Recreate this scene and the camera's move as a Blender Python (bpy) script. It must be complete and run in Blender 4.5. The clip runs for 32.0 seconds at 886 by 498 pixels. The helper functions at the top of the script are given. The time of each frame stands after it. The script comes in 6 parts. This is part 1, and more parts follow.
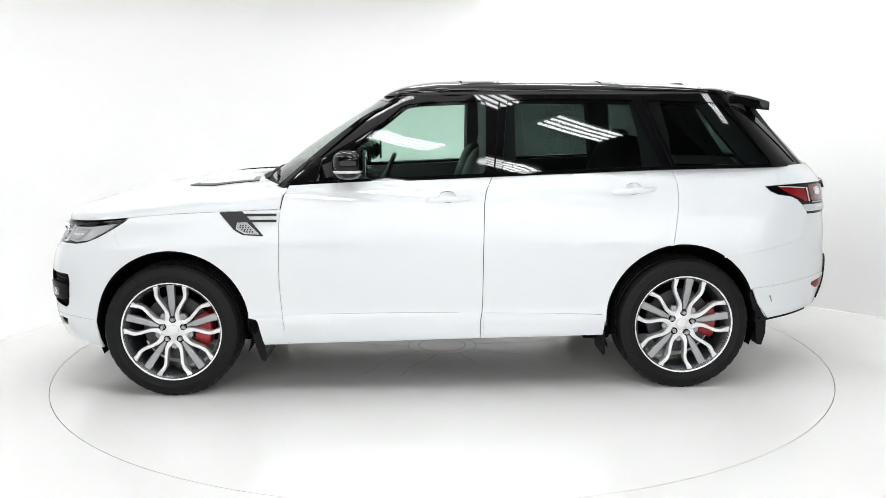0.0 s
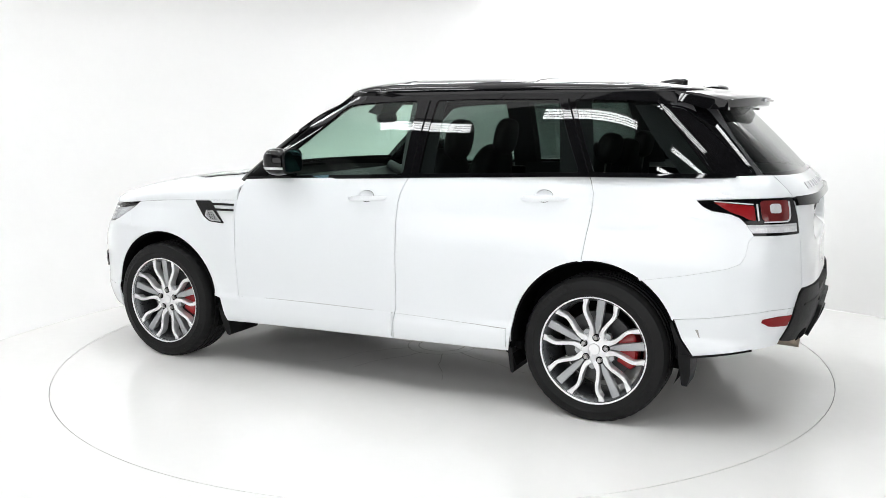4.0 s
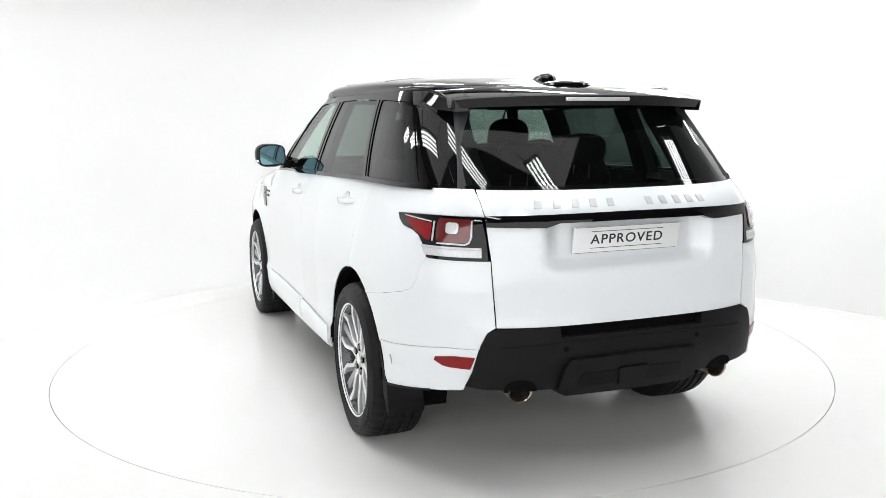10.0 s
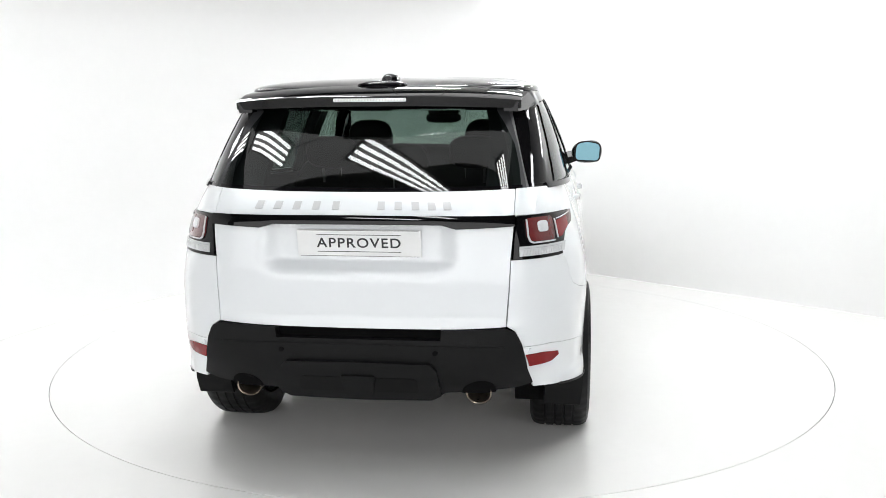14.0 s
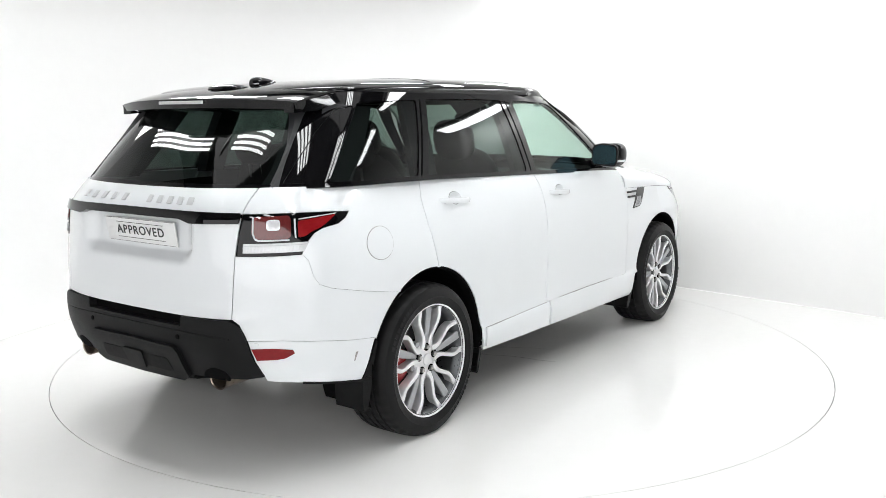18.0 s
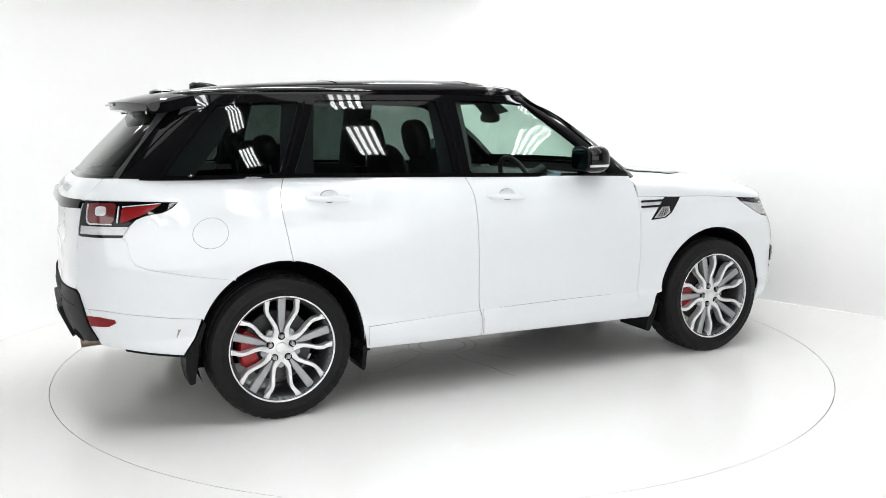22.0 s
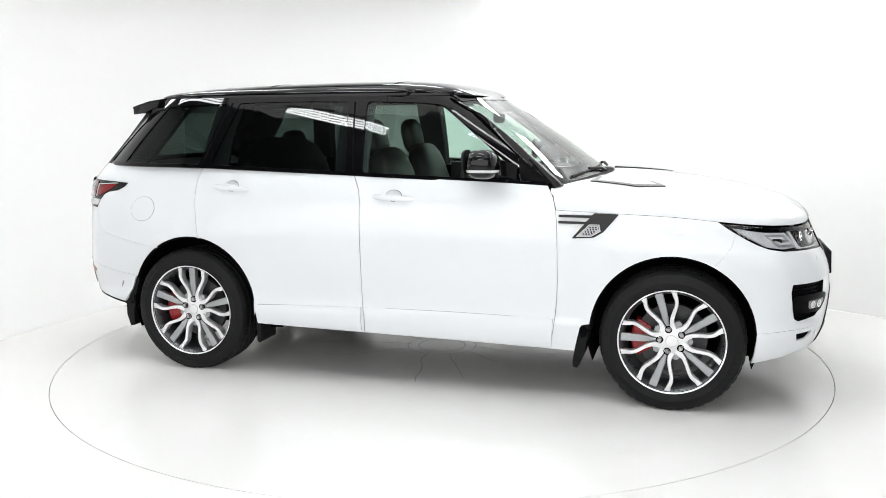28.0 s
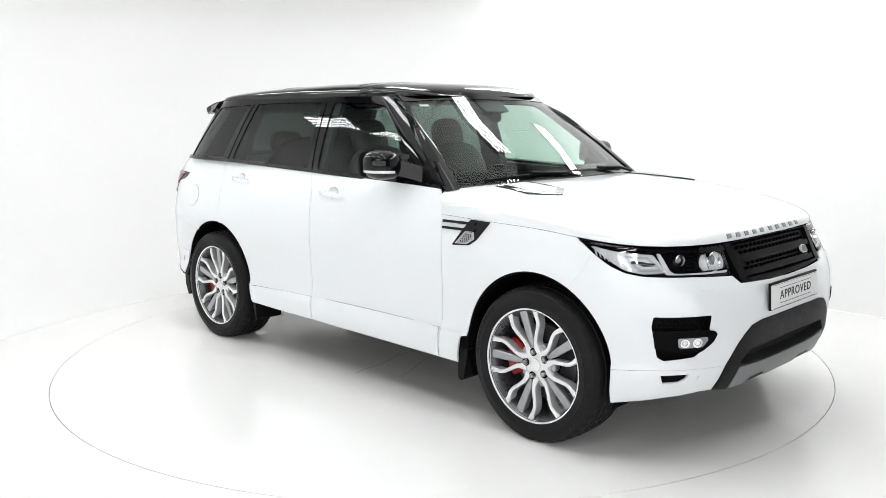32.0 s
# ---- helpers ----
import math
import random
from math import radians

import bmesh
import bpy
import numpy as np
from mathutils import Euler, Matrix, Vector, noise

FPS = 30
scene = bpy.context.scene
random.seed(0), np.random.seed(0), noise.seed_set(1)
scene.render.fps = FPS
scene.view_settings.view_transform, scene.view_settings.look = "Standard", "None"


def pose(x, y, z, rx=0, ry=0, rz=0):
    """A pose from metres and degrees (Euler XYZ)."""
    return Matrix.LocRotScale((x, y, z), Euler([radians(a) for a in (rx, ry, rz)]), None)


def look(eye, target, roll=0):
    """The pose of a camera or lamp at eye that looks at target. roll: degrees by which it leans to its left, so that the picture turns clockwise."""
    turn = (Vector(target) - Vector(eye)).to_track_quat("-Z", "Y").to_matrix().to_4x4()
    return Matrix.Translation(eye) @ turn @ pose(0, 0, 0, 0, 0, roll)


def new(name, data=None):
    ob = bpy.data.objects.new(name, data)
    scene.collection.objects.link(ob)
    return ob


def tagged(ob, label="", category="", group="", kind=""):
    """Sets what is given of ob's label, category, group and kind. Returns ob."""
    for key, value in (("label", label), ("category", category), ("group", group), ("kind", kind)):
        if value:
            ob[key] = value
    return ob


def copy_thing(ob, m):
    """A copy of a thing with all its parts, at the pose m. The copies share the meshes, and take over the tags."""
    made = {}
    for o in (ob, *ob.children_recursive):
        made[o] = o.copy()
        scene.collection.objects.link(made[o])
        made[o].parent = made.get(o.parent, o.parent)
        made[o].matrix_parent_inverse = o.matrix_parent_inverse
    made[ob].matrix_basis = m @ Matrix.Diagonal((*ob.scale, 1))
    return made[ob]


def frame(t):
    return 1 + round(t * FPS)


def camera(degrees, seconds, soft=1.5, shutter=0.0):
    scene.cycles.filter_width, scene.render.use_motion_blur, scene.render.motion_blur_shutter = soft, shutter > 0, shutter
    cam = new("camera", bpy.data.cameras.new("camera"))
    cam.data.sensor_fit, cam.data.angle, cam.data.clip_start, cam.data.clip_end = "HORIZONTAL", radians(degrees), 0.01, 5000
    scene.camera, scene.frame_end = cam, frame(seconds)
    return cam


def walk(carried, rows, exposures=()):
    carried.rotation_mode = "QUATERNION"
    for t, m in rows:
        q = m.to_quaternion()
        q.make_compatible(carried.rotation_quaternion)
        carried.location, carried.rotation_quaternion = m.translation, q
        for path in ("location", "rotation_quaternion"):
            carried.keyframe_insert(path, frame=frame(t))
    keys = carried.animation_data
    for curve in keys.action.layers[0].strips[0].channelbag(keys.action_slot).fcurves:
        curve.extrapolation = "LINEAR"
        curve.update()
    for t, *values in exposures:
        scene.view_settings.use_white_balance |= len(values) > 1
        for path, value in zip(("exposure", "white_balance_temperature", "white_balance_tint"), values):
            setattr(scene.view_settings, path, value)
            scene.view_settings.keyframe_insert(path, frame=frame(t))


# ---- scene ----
# ---------------------------------------------------------------- camera (stands still on a tripod)
cam = camera(54.29, 32.0, soft=0.8)
STAND = pose(0.0, -5.806, 1.581, 90.0 - 8.883, 0.0, -0.11) @ pose(0, 0, 0, 0, 0, -0.379)
walk(cam, [(0.0, STAND), (32.0, STAND)])


def turn_angle(t):
    """The turntable's heading in degrees; it turns clockwise at a steady pace."""
    return 181.439 - 7.077 * t


# ---------------------------------------------------------------- world and light
world = bpy.data.worlds.new("world")
scene.world = world
world.use_nodes = True
world.node_tree.nodes["Background"].inputs[0].default_value = (1.0, 1.0, 1.0, 1)
world.node_tree.nodes["Background"].inputs[1].default_value = 0.3


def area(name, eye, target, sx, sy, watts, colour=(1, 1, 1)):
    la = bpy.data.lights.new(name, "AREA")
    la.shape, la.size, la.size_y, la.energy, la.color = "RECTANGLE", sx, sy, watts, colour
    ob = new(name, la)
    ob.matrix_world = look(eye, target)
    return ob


# unseen fill lights, added over the table, behind the camera and before the wall
area("ceiling_fill", (-0.8, 0.0, 4.4), (-0.8, 0.0, 0.0), 6.0, 5.0, 115)
area("front_fill", (-1.4, -7.6, 1.95), (-1.0, 0.0, 0.6), 17.0, 3.2, 395)
area("wall_fill", (-1.8, 0.4, 4.4), (-3.4, 3.4, 1.2), 4.0, 0.5, 26)
scene.view_settings.exposure = -0.23
# ---------------------------------------------------------------- materials
def material(name):
    m = bpy.data.materials.new(name)
    m.use_nodes = True
    n = m.node_tree.nodes
    return m, n, m.node_tree.links, n["Principled BSDF"]


def plain(name, colour, rough=0.5, metal=0.0, coat=0.0, grain=0.0, scale=40.0, bump=0.0, rvar=0.0, spec=0.5):
    """A surface with fine grain, larger blotches and relief."""
    m, n, l, b = material(name)
    b.inputs["Base Color"].default_value = (*colour, 1)
    b.inputs["Roughness"].default_value = rough
    b.inputs["Metallic"].default_value = metal
    b.inputs["Coat Weight"].default_value = coat
    b.inputs["Coat Roughness"].default_value = 0.03
    b.inputs["Specular IOR Level"].default_value = spec
    tc = n.new("ShaderNodeTexCoord")
    if grain or rvar or bump:
        fine = n.new("ShaderNodeTexNoise")
        fine.inputs["Scale"].default_value, fine.inputs["Detail"].default_value = scale, 4
        l.new(tc.outputs["Object"], fine.inputs["Vector"])
        wide = n.new("ShaderNodeTexNoise")
        wide.inputs["Scale"].default_value, wide.inputs["Detail"].default_value = scale / 12, 3
        l.new(tc.outputs["Object"], wide.inputs["Vector"])
        mix = n.new("ShaderNodeMath")
        mix.operation = "ADD"
        l.new(fine.outputs[0], mix.inputs[0])
        l.new(wide.outputs[0], mix.inputs[1])
        if grain:
            ramp = n.new("ShaderNodeMapRange")
            ramp.inputs[1].default_value, ramp.inputs[2].default_value = 0.6, 1.4
            ramp.inputs[3].default_value, ramp.inputs[4].default_value = 1 - grain, 1 + grain
            l.new(mix.outputs[0], ramp.inputs[0])
            mul = n.new("ShaderNodeVectorMath")
            mul.operation = "SCALE"
            mul.inputs[0].default_value = colour
            l.new(ramp.outputs[0], mul.inputs["Scale"])
            l.new(mul.outputs[0], b.inputs["Base Color"])
        if rvar:
            rr = n.new("ShaderNodeMapRange")
            rr.inputs[1].default_value, rr.inputs[2].default_value = 0.6, 1.4
            rr.inputs[3].default_value, rr.inputs[4].default_value = max(rough - rvar, 0), rough + rvar
            l.new(mix.outputs[0], rr.inputs[0])
            l.new(rr.outputs[0], b.inputs["Roughness"])
        if bump:
            bp = n.new("ShaderNodeBump")
            bp.inputs["Strength"].default_value, bp.inputs["Distance"].default_value = 1.0, bump
            l.new(fine.outputs[0], bp.inputs["Height"])
            l.new(bp.outputs[0], b.inputs["Normal"])
    return m


def glass(name, tint, gloss=0.015, f0=0.045):
    """A thin tinted pane: clear through, mirror-like by Fresnel."""
    m, n, l, b = material(name)
    n.remove(b)
    tr = n.new("ShaderNodeBsdfTransparent")
    tr.inputs[0].default_value = (*tint, 1)
    gl = n.new("ShaderNodeBsdfGlossy")
    gl.inputs["Roughness"].default_value = gloss
    lw = n.new("ShaderNodeLayerWeight")
    lw.inputs[0].default_value = 0.5
    pw = n.new("ShaderNodeMath")
    pw.operation = "POWER"
    pw.inputs[1].default_value = 5.0
    l.new(lw.outputs["Facing"], pw.inputs[0])
    fr = n.new("ShaderNodeMath")
    fr.operation = "MULTIPLY_ADD"
    fr.inputs[1].default_value, fr.inputs[2].default_value = 1 - f0, f0
    l.new(pw.outputs[0], fr.inputs[0])
    mx = n.new("ShaderNodeMixShader")
    l.new(fr.outputs[0], mx.inputs[0])
    l.new(tr.outputs[0], mx.inputs[1])
    l.new(gl.outputs[0], mx.inputs[2])
    l.new(mx.outputs[0], n["Material Output"].inputs[0])
    return m


def glow(name, colour, strength):
    m, n, l, b = material(name)
    b.inputs["Base Color"].default_value = (*colour, 1)
    b.inputs["Emission Color"].default_value = (*colour, 1)
    b.inputs["Emission Strength"].default_value = strength
    return m


WHITE_PAINT = plain("white_paint", (0.745, 0.768, 0.785), 0.30, coat=1.0, grain=0.006, scale=60)
BLACK_PAINT = plain("gloss_black_paint", (0.003, 0.003, 0.0035), 0.03, coat=0.0, grain=0.1, scale=50, spec=0.36)
GRILLE_BLACK = plain("grille_black", (0.002, 0.002, 0.0022), 0.30, grain=0.1, scale=90, spec=0.05)
BLACK_PLASTIC = plain("textured_black_plastic", (0.0045, 0.0046, 0.0049), 0.5, spec=0.16, grain=0.12, scale=180, bump=0.0006, rvar=0.08)
# black plastic with the shade of the tow cover's recess in its colour
RECESS_BLACK = plain("shaded_black_plastic", (0.0035, 0.0035, 0.0037), 0.6, spec=0.15, grain=0.2, scale=60, rvar=0.1)
SILVER_PLASTIC = plain("grey_plastic", (0.17, 0.175, 0.18), 0.45, grain=0.06, scale=120, rvar=0.06)
DARK_INNER = plain("dark_inner_shell", (0.004, 0.004, 0.0043), 0.95, spec=0.05, grain=0.2, scale=30)
RUBBER = plain("tyre_rubber", (0.0058, 0.0058, 0.0060), 0.55, spec=0.21, grain=0.25, scale=90, bump=0.0005, rvar=0.1)
ALLOY = plain("machined_alloy", (0.80, 0.80, 0.81), 0.36, metal=0.6, grain=0.02, scale=150, rvar=0.02)
ALLOY_GREY = plain("painted_grey_alloy", (0.36, 0.37, 0.38), 0.34, metal=0.6, grain=0.05, scale=120, rvar=0.05)
ALLOY_DARK = plain("dark_grey_alloy", (0.10, 0.105, 0.11), 0.30, metal=0.7, grain=0.1, scale=90, rvar=0.06)
DISC_STEEL = plain("dark_disc_steel", (0.055, 0.055, 0.056), 0.4, metal=0.5, grain=0.2, scale=60, rvar=0.1)
STEEL = plain("brushed_steel", (0.42, 0.41, 0.40), 0.35, metal=1.0, grain=0.12, scale=90, rvar=0.1)
CHROME = plain("chrome", (0.82, 0.82, 0.83), 0.06, metal=1.0, grain=0.02, scale=80)
CALIPER_RED = plain("red_brake_caliper", (0.32, 0.009, 0.011), 0.35, coat=0.4, grain=0.1, scale=60)
EXHAUST = plain("sooty_exhaust_steel", (0.30, 0.25, 0.20), 0.35, metal=0.9, grain=0.3, scale=40, rvar=0.15)
SOOT = plain("soot", (0.006, 0.005, 0.005), 0.9, grain=0.3, scale=60)
CLEAR_GLASS = glass("clear_tinted_glass", (0.66, 0.80, 0.73))
DARK_GLASS = glass("privacy_glass", (0.165, 0.205, 0.19))
REAR_GLASS = glass("rear_privacy_glass", (0.155, 0.195, 0.18))
LENS = glass("clear_lens", (0.93, 0.94, 0.95))
RED_LENS = plain("red_lens", (0.20, 0.006, 0.008), 0.20, spec=0.3, grain=0.15, scale=110)
DARK_RED_LENS = plain("dark_red_lens", (0.12, 0.018, 0.018), 0.1, coat=1.0, grain=0.2, scale=110)
CLEAR_REFLECTOR = plain("clear_ribbed_reflector", (0.72, 0.73, 0.75), 0.18, metal=0.25, coat=1.0, grain=0.2, scale=160)
PLATE_WHITE = plain("number_plate_white", (0.78, 0.785, 0.78), 0.35, grain=0.02, scale=70)
INK = plain("black_ink", (0.025, 0.025, 0.028), 0.5, grain=0.1, scale=80)
LETTER_SILVER = plain("silver_lettering", (0.53, 0.535, 0.545), 0.30, metal=0.12, grain=0.04, scale=120)
BADGE_GREEN = plain("dark_green_enamel", (0.008, 0.035, 0.022), 0.2, coat=0.6, grain=0.1, scale=90)
LETTER_GREY = plain("grey_lettering", (0.24, 0.245, 0.25), 0.30, metal=0.3, grain=0.04, scale=120)
SEAT_DARK = plain("dark_leather", (0.010, 0.009, 0.009), 0.5, grain=0.2, scale=120, bump=0.0008)
SEAT_TAN = plain("red_brown_leather", (0.17, 0.055, 0.035), 0.5, grain=0.2, scale=120, bump=0.0008)
TRIM_DARK = plain("dark_cabin_plastic", (0.02, 0.021, 0.023), 0.6, grain=0.15, scale=140, bump=0.0005)
HEADLINING = plain("pale_headlining", (0.10, 0.095, 0.09), 0.9, grain=0.1, scale=200)
MIRROR_GLASS = plain("blue_mirror_glass", (0.13, 0.24, 0.28), 0.03, metal=1.0, grain=0.02)
FLOOR_WHITE = plain("white_floor_paint", (0.835, 0.830, 0.815), 0.17, grain=0.010, scale=14, rvar=0.04)
WALL_WHITE = plain("white_wall_paint", (0.800, 0.797, 0.790), 0.36, grain=0.010, scale=14, rvar=0.03)
GAP_GREY = plain("dirty_joint", (0.30, 0.295, 0.285), 0.8, grain=0.4, scale=12)
CRACK = plain("cracked_paint", (0.40, 0.39, 0.38), 0.8, grain=0.4, scale=25)
HALL_DARK = plain("dark_hall_cladding", (0.11, 0.11, 0.112), 0.7, grain=0.3, scale=6)
HALL_PALE = plain("pale_hall_paint", (0.42, 0.42, 0.41), 0.8, grain=0.05, scale=4)
HALL_STEEL = plain("painted_roof_steel", (0.16, 0.155, 0.15), 0.6, grain=0.2, scale=12)
TUBE = glow("lit_fluorescent_tube", (0.97, 0.99, 1.0), 25.0)
from mathutils import geometry
# ---------------------------------------------------------------- mesh helpers
def mesh_object(name, verts, faces, mat, parent=None, label="", smooth=True, normals=None):
    me = bpy.data.meshes.new(name)
    me.from_pydata([tuple(v) for v in verts], [], [tuple(f) for f in faces])
    if smooth:
        me.polygons.foreach_set("use_smooth", [True] * len(me.polygons))
    me.materials.append(mat)
    me.update()
    if normals is not None:
        me.normals_split_custom_set_from_vertices([tuple(v) for v in normals])
    ob = new(name, me)
    ob.parent = parent
    if label:
        tagged(ob, label)
    return ob


def part(name, bm, mat, parent, label="", smooth=True, angle=35):
    """Links a bmesh as one mesh object under a thing or a part."""
    bmesh.ops.recalc_face_normals(bm, faces=bm.faces)
    me = bpy.data.meshes.new(name)
    for f in bm.faces:
        f.smooth = smooth
    if smooth:
        for e in bm.edges:
            if len(e.link_faces) == 2 and e.calc_face_angle(0) > radians(angle):
                e.smooth = False
    bm.to_mesh(me)
    bm.free()
    me.materials.append(mat)
    ob = new(name, me)
    ob.parent = parent
    if label:
        tagged(ob, label)
    return ob


def box(bm, centre, size, m=None, bevel=0.0):
    r = bmesh.ops.create_cube(bm, size=1.0)
    vs = r["verts"]
    bmesh.ops.scale(bm, vec=size, verts=vs)
    if bevel:
        es = list({e for v in vs for e in v.link_edges})
        r = bmesh.ops.bevel(bm, geom=es, offset=bevel, segments=2, affect="EDGES", profile=0.5)
        vs = list({v for f in r["faces"] for v in f.verts} | {v for v in vs if v.is_valid})
    t = Matrix.Translation(centre) if m is None else m @ Matrix.Translation(centre)
    bmesh.ops.transform(bm, matrix=t, verts=vs)
    return vs


def rod(bm, a, b, ra, rb=None, n=12, cap=True):
    """A round bar from a to b."""
    a, b = Vector(a), Vector(b)
    d = b - a
    rb = ra if rb is None else rb
    q = d.to_track_quat("Z", "Y").to_matrix().to_4x4()
    r = bmesh.ops.create_cone(bm, cap_ends=cap, segments=n, radius1=ra, radius2=rb, depth=d.length)
    bmesh.ops.transform(bm, matrix=Matrix.Translation((a + b) / 2) @ q, verts=r["verts"])
    return r["verts"]


def pipe(bm, pts, r, n=10, closed=False):
    """A tube along a line of points."""
    pts = [Vector(p) for p in pts]
    rings = []
    k = len(pts)
    up0 = Vector((0.13, 0.27, 0.95))
    for i, p in enumerate(pts):
        a = pts[i - 1] if (i > 0 or closed) else pts[i]
        b = pts[(i + 1) % k] if (i < k - 1 or closed) else pts[i]
        d = (b - a).normalized()
        u = d.cross(up0)
        u = u.normalized() if u.length > 0.05 else d.orthogonal().normalized()
        w = d.cross(u)
        rings.append([bm.verts.new(p + r * (math.cos(t) * u + math.sin(t) * w)) for t in (2 * math.pi * j / n for j in range(n))])
    for i in range(k if closed else k - 1):
        A, B = rings[i], rings[(i + 1) % k]
        for j in range(n):
            bm.faces.new((A[j], A[(j + 1) % n], B[(j + 1) % n], B[j]))
    if not closed:
        bm.faces.new(rings[0])
        bm.faces.new(rings[-1][::-1])


def lathe(bm, prof, n=64, axis="y", centre=(0, 0, 0), closed=False):
    """Turns a profile of (radius, offset) about an axis."""
    rings = []
    for r, o in prof:
        ring = []
        for j in range(n):
            a = 2 * math.pi * j / n
            c, s = r * math.cos(a), r * math.sin(a)
            v = {"y": (c, o, s), "x": (o, c, s), "z": (c, s, o)}[axis]
            ring.append(bm.verts.new(Vector(v) + Vector(centre)))
        rings.append(ring)
    k = len(rings)
    for i in range(k if closed else k - 1):
        A, B = rings[i], rings[(i + 1) % k]
        for j in range(n):
            bm.faces.new((A[j], A[(j + 1) % n], B[(j + 1) % n], B[j]))


def loft(bm, rings, cap=True):
    vs = [[bm.verts.new(p) for p in r] for r in rings]
    n = len(vs[0])
    for A, B in zip(vs, vs[1:]):
        for j in range(n):
            bm.faces.new((A[j], A[(j + 1) % n], B[(j + 1) % n], B[j]))
    if cap:
        bm.faces.new(vs[0])
        bm.faces.new(vs[-1][::-1])


def prism(bm, poly, fn, depth):
    """A flat outline in (a, b), placed by fn(a, b, d), given the thickness depth."""
    A = [bm.verts.new(fn(a, b, 0.0)) for a, b in poly]
    B = [bm.verts.new(fn(a, b, depth)) for a, b in poly]
    n = len(A)
    bm.faces.new(A)
    bm.faces.new(B[::-1])
    for j in range(n):
        bm.faces.new((A[j], A[(j + 1) % n], B[(j + 1) % n], B[j]))


def interp(x, table):
    """Smooth interpolation in a short table of (x, value)."""
    if x <= table[0][0]:
        return table[0][1]
    if x >= table[-1][0]:
        return table[-1][1]
    k = len(table)
    for i in range(k - 1):
        x0, y0 = table[i]
        x1, y1 = table[i + 1]
        if x <= x1:
            h = x1 - x0
            s0 = (y1 - table[i - 1][1]) / (x1 - table[i - 1][0]) if i > 0 else (y1 - y0) / h
            s1 = (table[i + 2][1] - y0) / (table[i + 2][0] - x0) if i < k - 2 else (y1 - y0) / h
            t = (x - x0) / h
            return (y0 * (1 + 2 * t) * (1 - t) ** 2 + s0 * h * t * (1 - t) ** 2
                    + y1 * t * t * (3 - 2 * t) + s1 * h * t * t * (t - 1))


def curve2(pts, step=0.03, closed=False, soft=True):
    """A smooth line (Catmull-Rom) through plane points; soft=False keeps it straight."""
    out = []
    n = len(pts)
    for i in range(n if closed else n - 1):
        p1, p2 = pts[i], pts[(i + 1) % n]
        p0 = pts[i - 1] if (i > 0 or closed) else p1
        p3 = pts[(i + 2) % n] if (i < n - 2 or closed) else p2
        k = max(1, int(math.ceil(math.hypot(p2[0] - p1[0], p2[1] - p1[1]) / step)))
        for j in range(k):
            t = j / k
            if soft:
                out.append(tuple(0.5 * (2 * b + (c - a) * t + (2 * a - 5 * b + 4 * c - d) * t * t + (3 * b - a - 3 * c + d) * t ** 3)
                                 for a, b, c, d in zip(p0, p1, p2, p3)))
            else:
                out.append(tuple(b + (c - b) * t for b, c in zip(p1, p2)))
    if not closed:
        out.append(tuple(pts[-1]))
    return out


def rounded(poly, r, k=5):
    """A polygon with its corners rounded."""
    out = []
    n = len(poly)
    for i in range(n):
        p, a, b = Vector(poly[i]), Vector(poly[i - 1]), Vector(poly[(i + 1) % n])
        da, db = (a - p), (b - p)
        q = min(r, da.length * 0.45, db.length * 0.45)
        s, e = p + da.normalized() * q, p + db.normalized() * q
        for j in range(k + 1):
            t = j / k
            out.append(tuple((1 - t) ** 2 * s + 2 * t * (1 - t) * p + t * t * e))
    return out


def dense(poly, step):
    return curve2(poly, step, closed=True, soft=False)


def signed_area(poly):
    return 0.5 * sum(poly[i - 1][0] * poly[i][1] - poly[i][0] * poly[i - 1][1] for i in range(len(poly)))


def inset(poly, d):
    """The outline moved inwards by d."""
    if signed_area(poly) < 0:
        poly = poly[::-1]
    out = []
    n = len(poly)
    for i in range(n):
        a, p, b = (Vector(poly[i - 1]), Vector(poly[i]), Vector(poly[(i + 1) % n]))
        u, v = (p - a), (b - p)
        if u.length < 1e-7 or v.length < 1e-7:
            continue
        u.normalize(), v.normalize()
        nu, nv = Vector((-u.y, u.x)), Vector((-v.y, v.x))
        m = nu + nv
        if m.length < 0.3:
            m = nu
        m.normalize()
        k = min(d / max(m.dot(nu), 0.35), 2.5 * d)
        out.append(tuple(p + m * k))
    return out


def inside(px, py, poly):
    """Which of many points lie within a polygon, and their distance from its edge."""
    q = np.array(poly)
    r = np.roll(q, -1, axis=0)
    ins = np.zeros(len(px), bool)
    dist = np.full(len(px), 1e9)
    for (x0, y0), (x1, y1) in zip(q, r):
        if y0 != y1:
            c = ((y0 > py) != (y1 > py)) & (px < (x1 - x0) * (py - y0) / (y1 - y0) + x0)
            ins ^= c
        dx, dy = x1 - x0, y1 - y0
        L = dx * dx + dy * dy + 1e-12
        t = np.clip(((px - x0) * dx + (py - y0) * dy) / L, 0, 1)
        dist = np.minimum(dist, np.hypot(px - x0 - t * dx, py - y0 - t * dy))
    return ins, dist


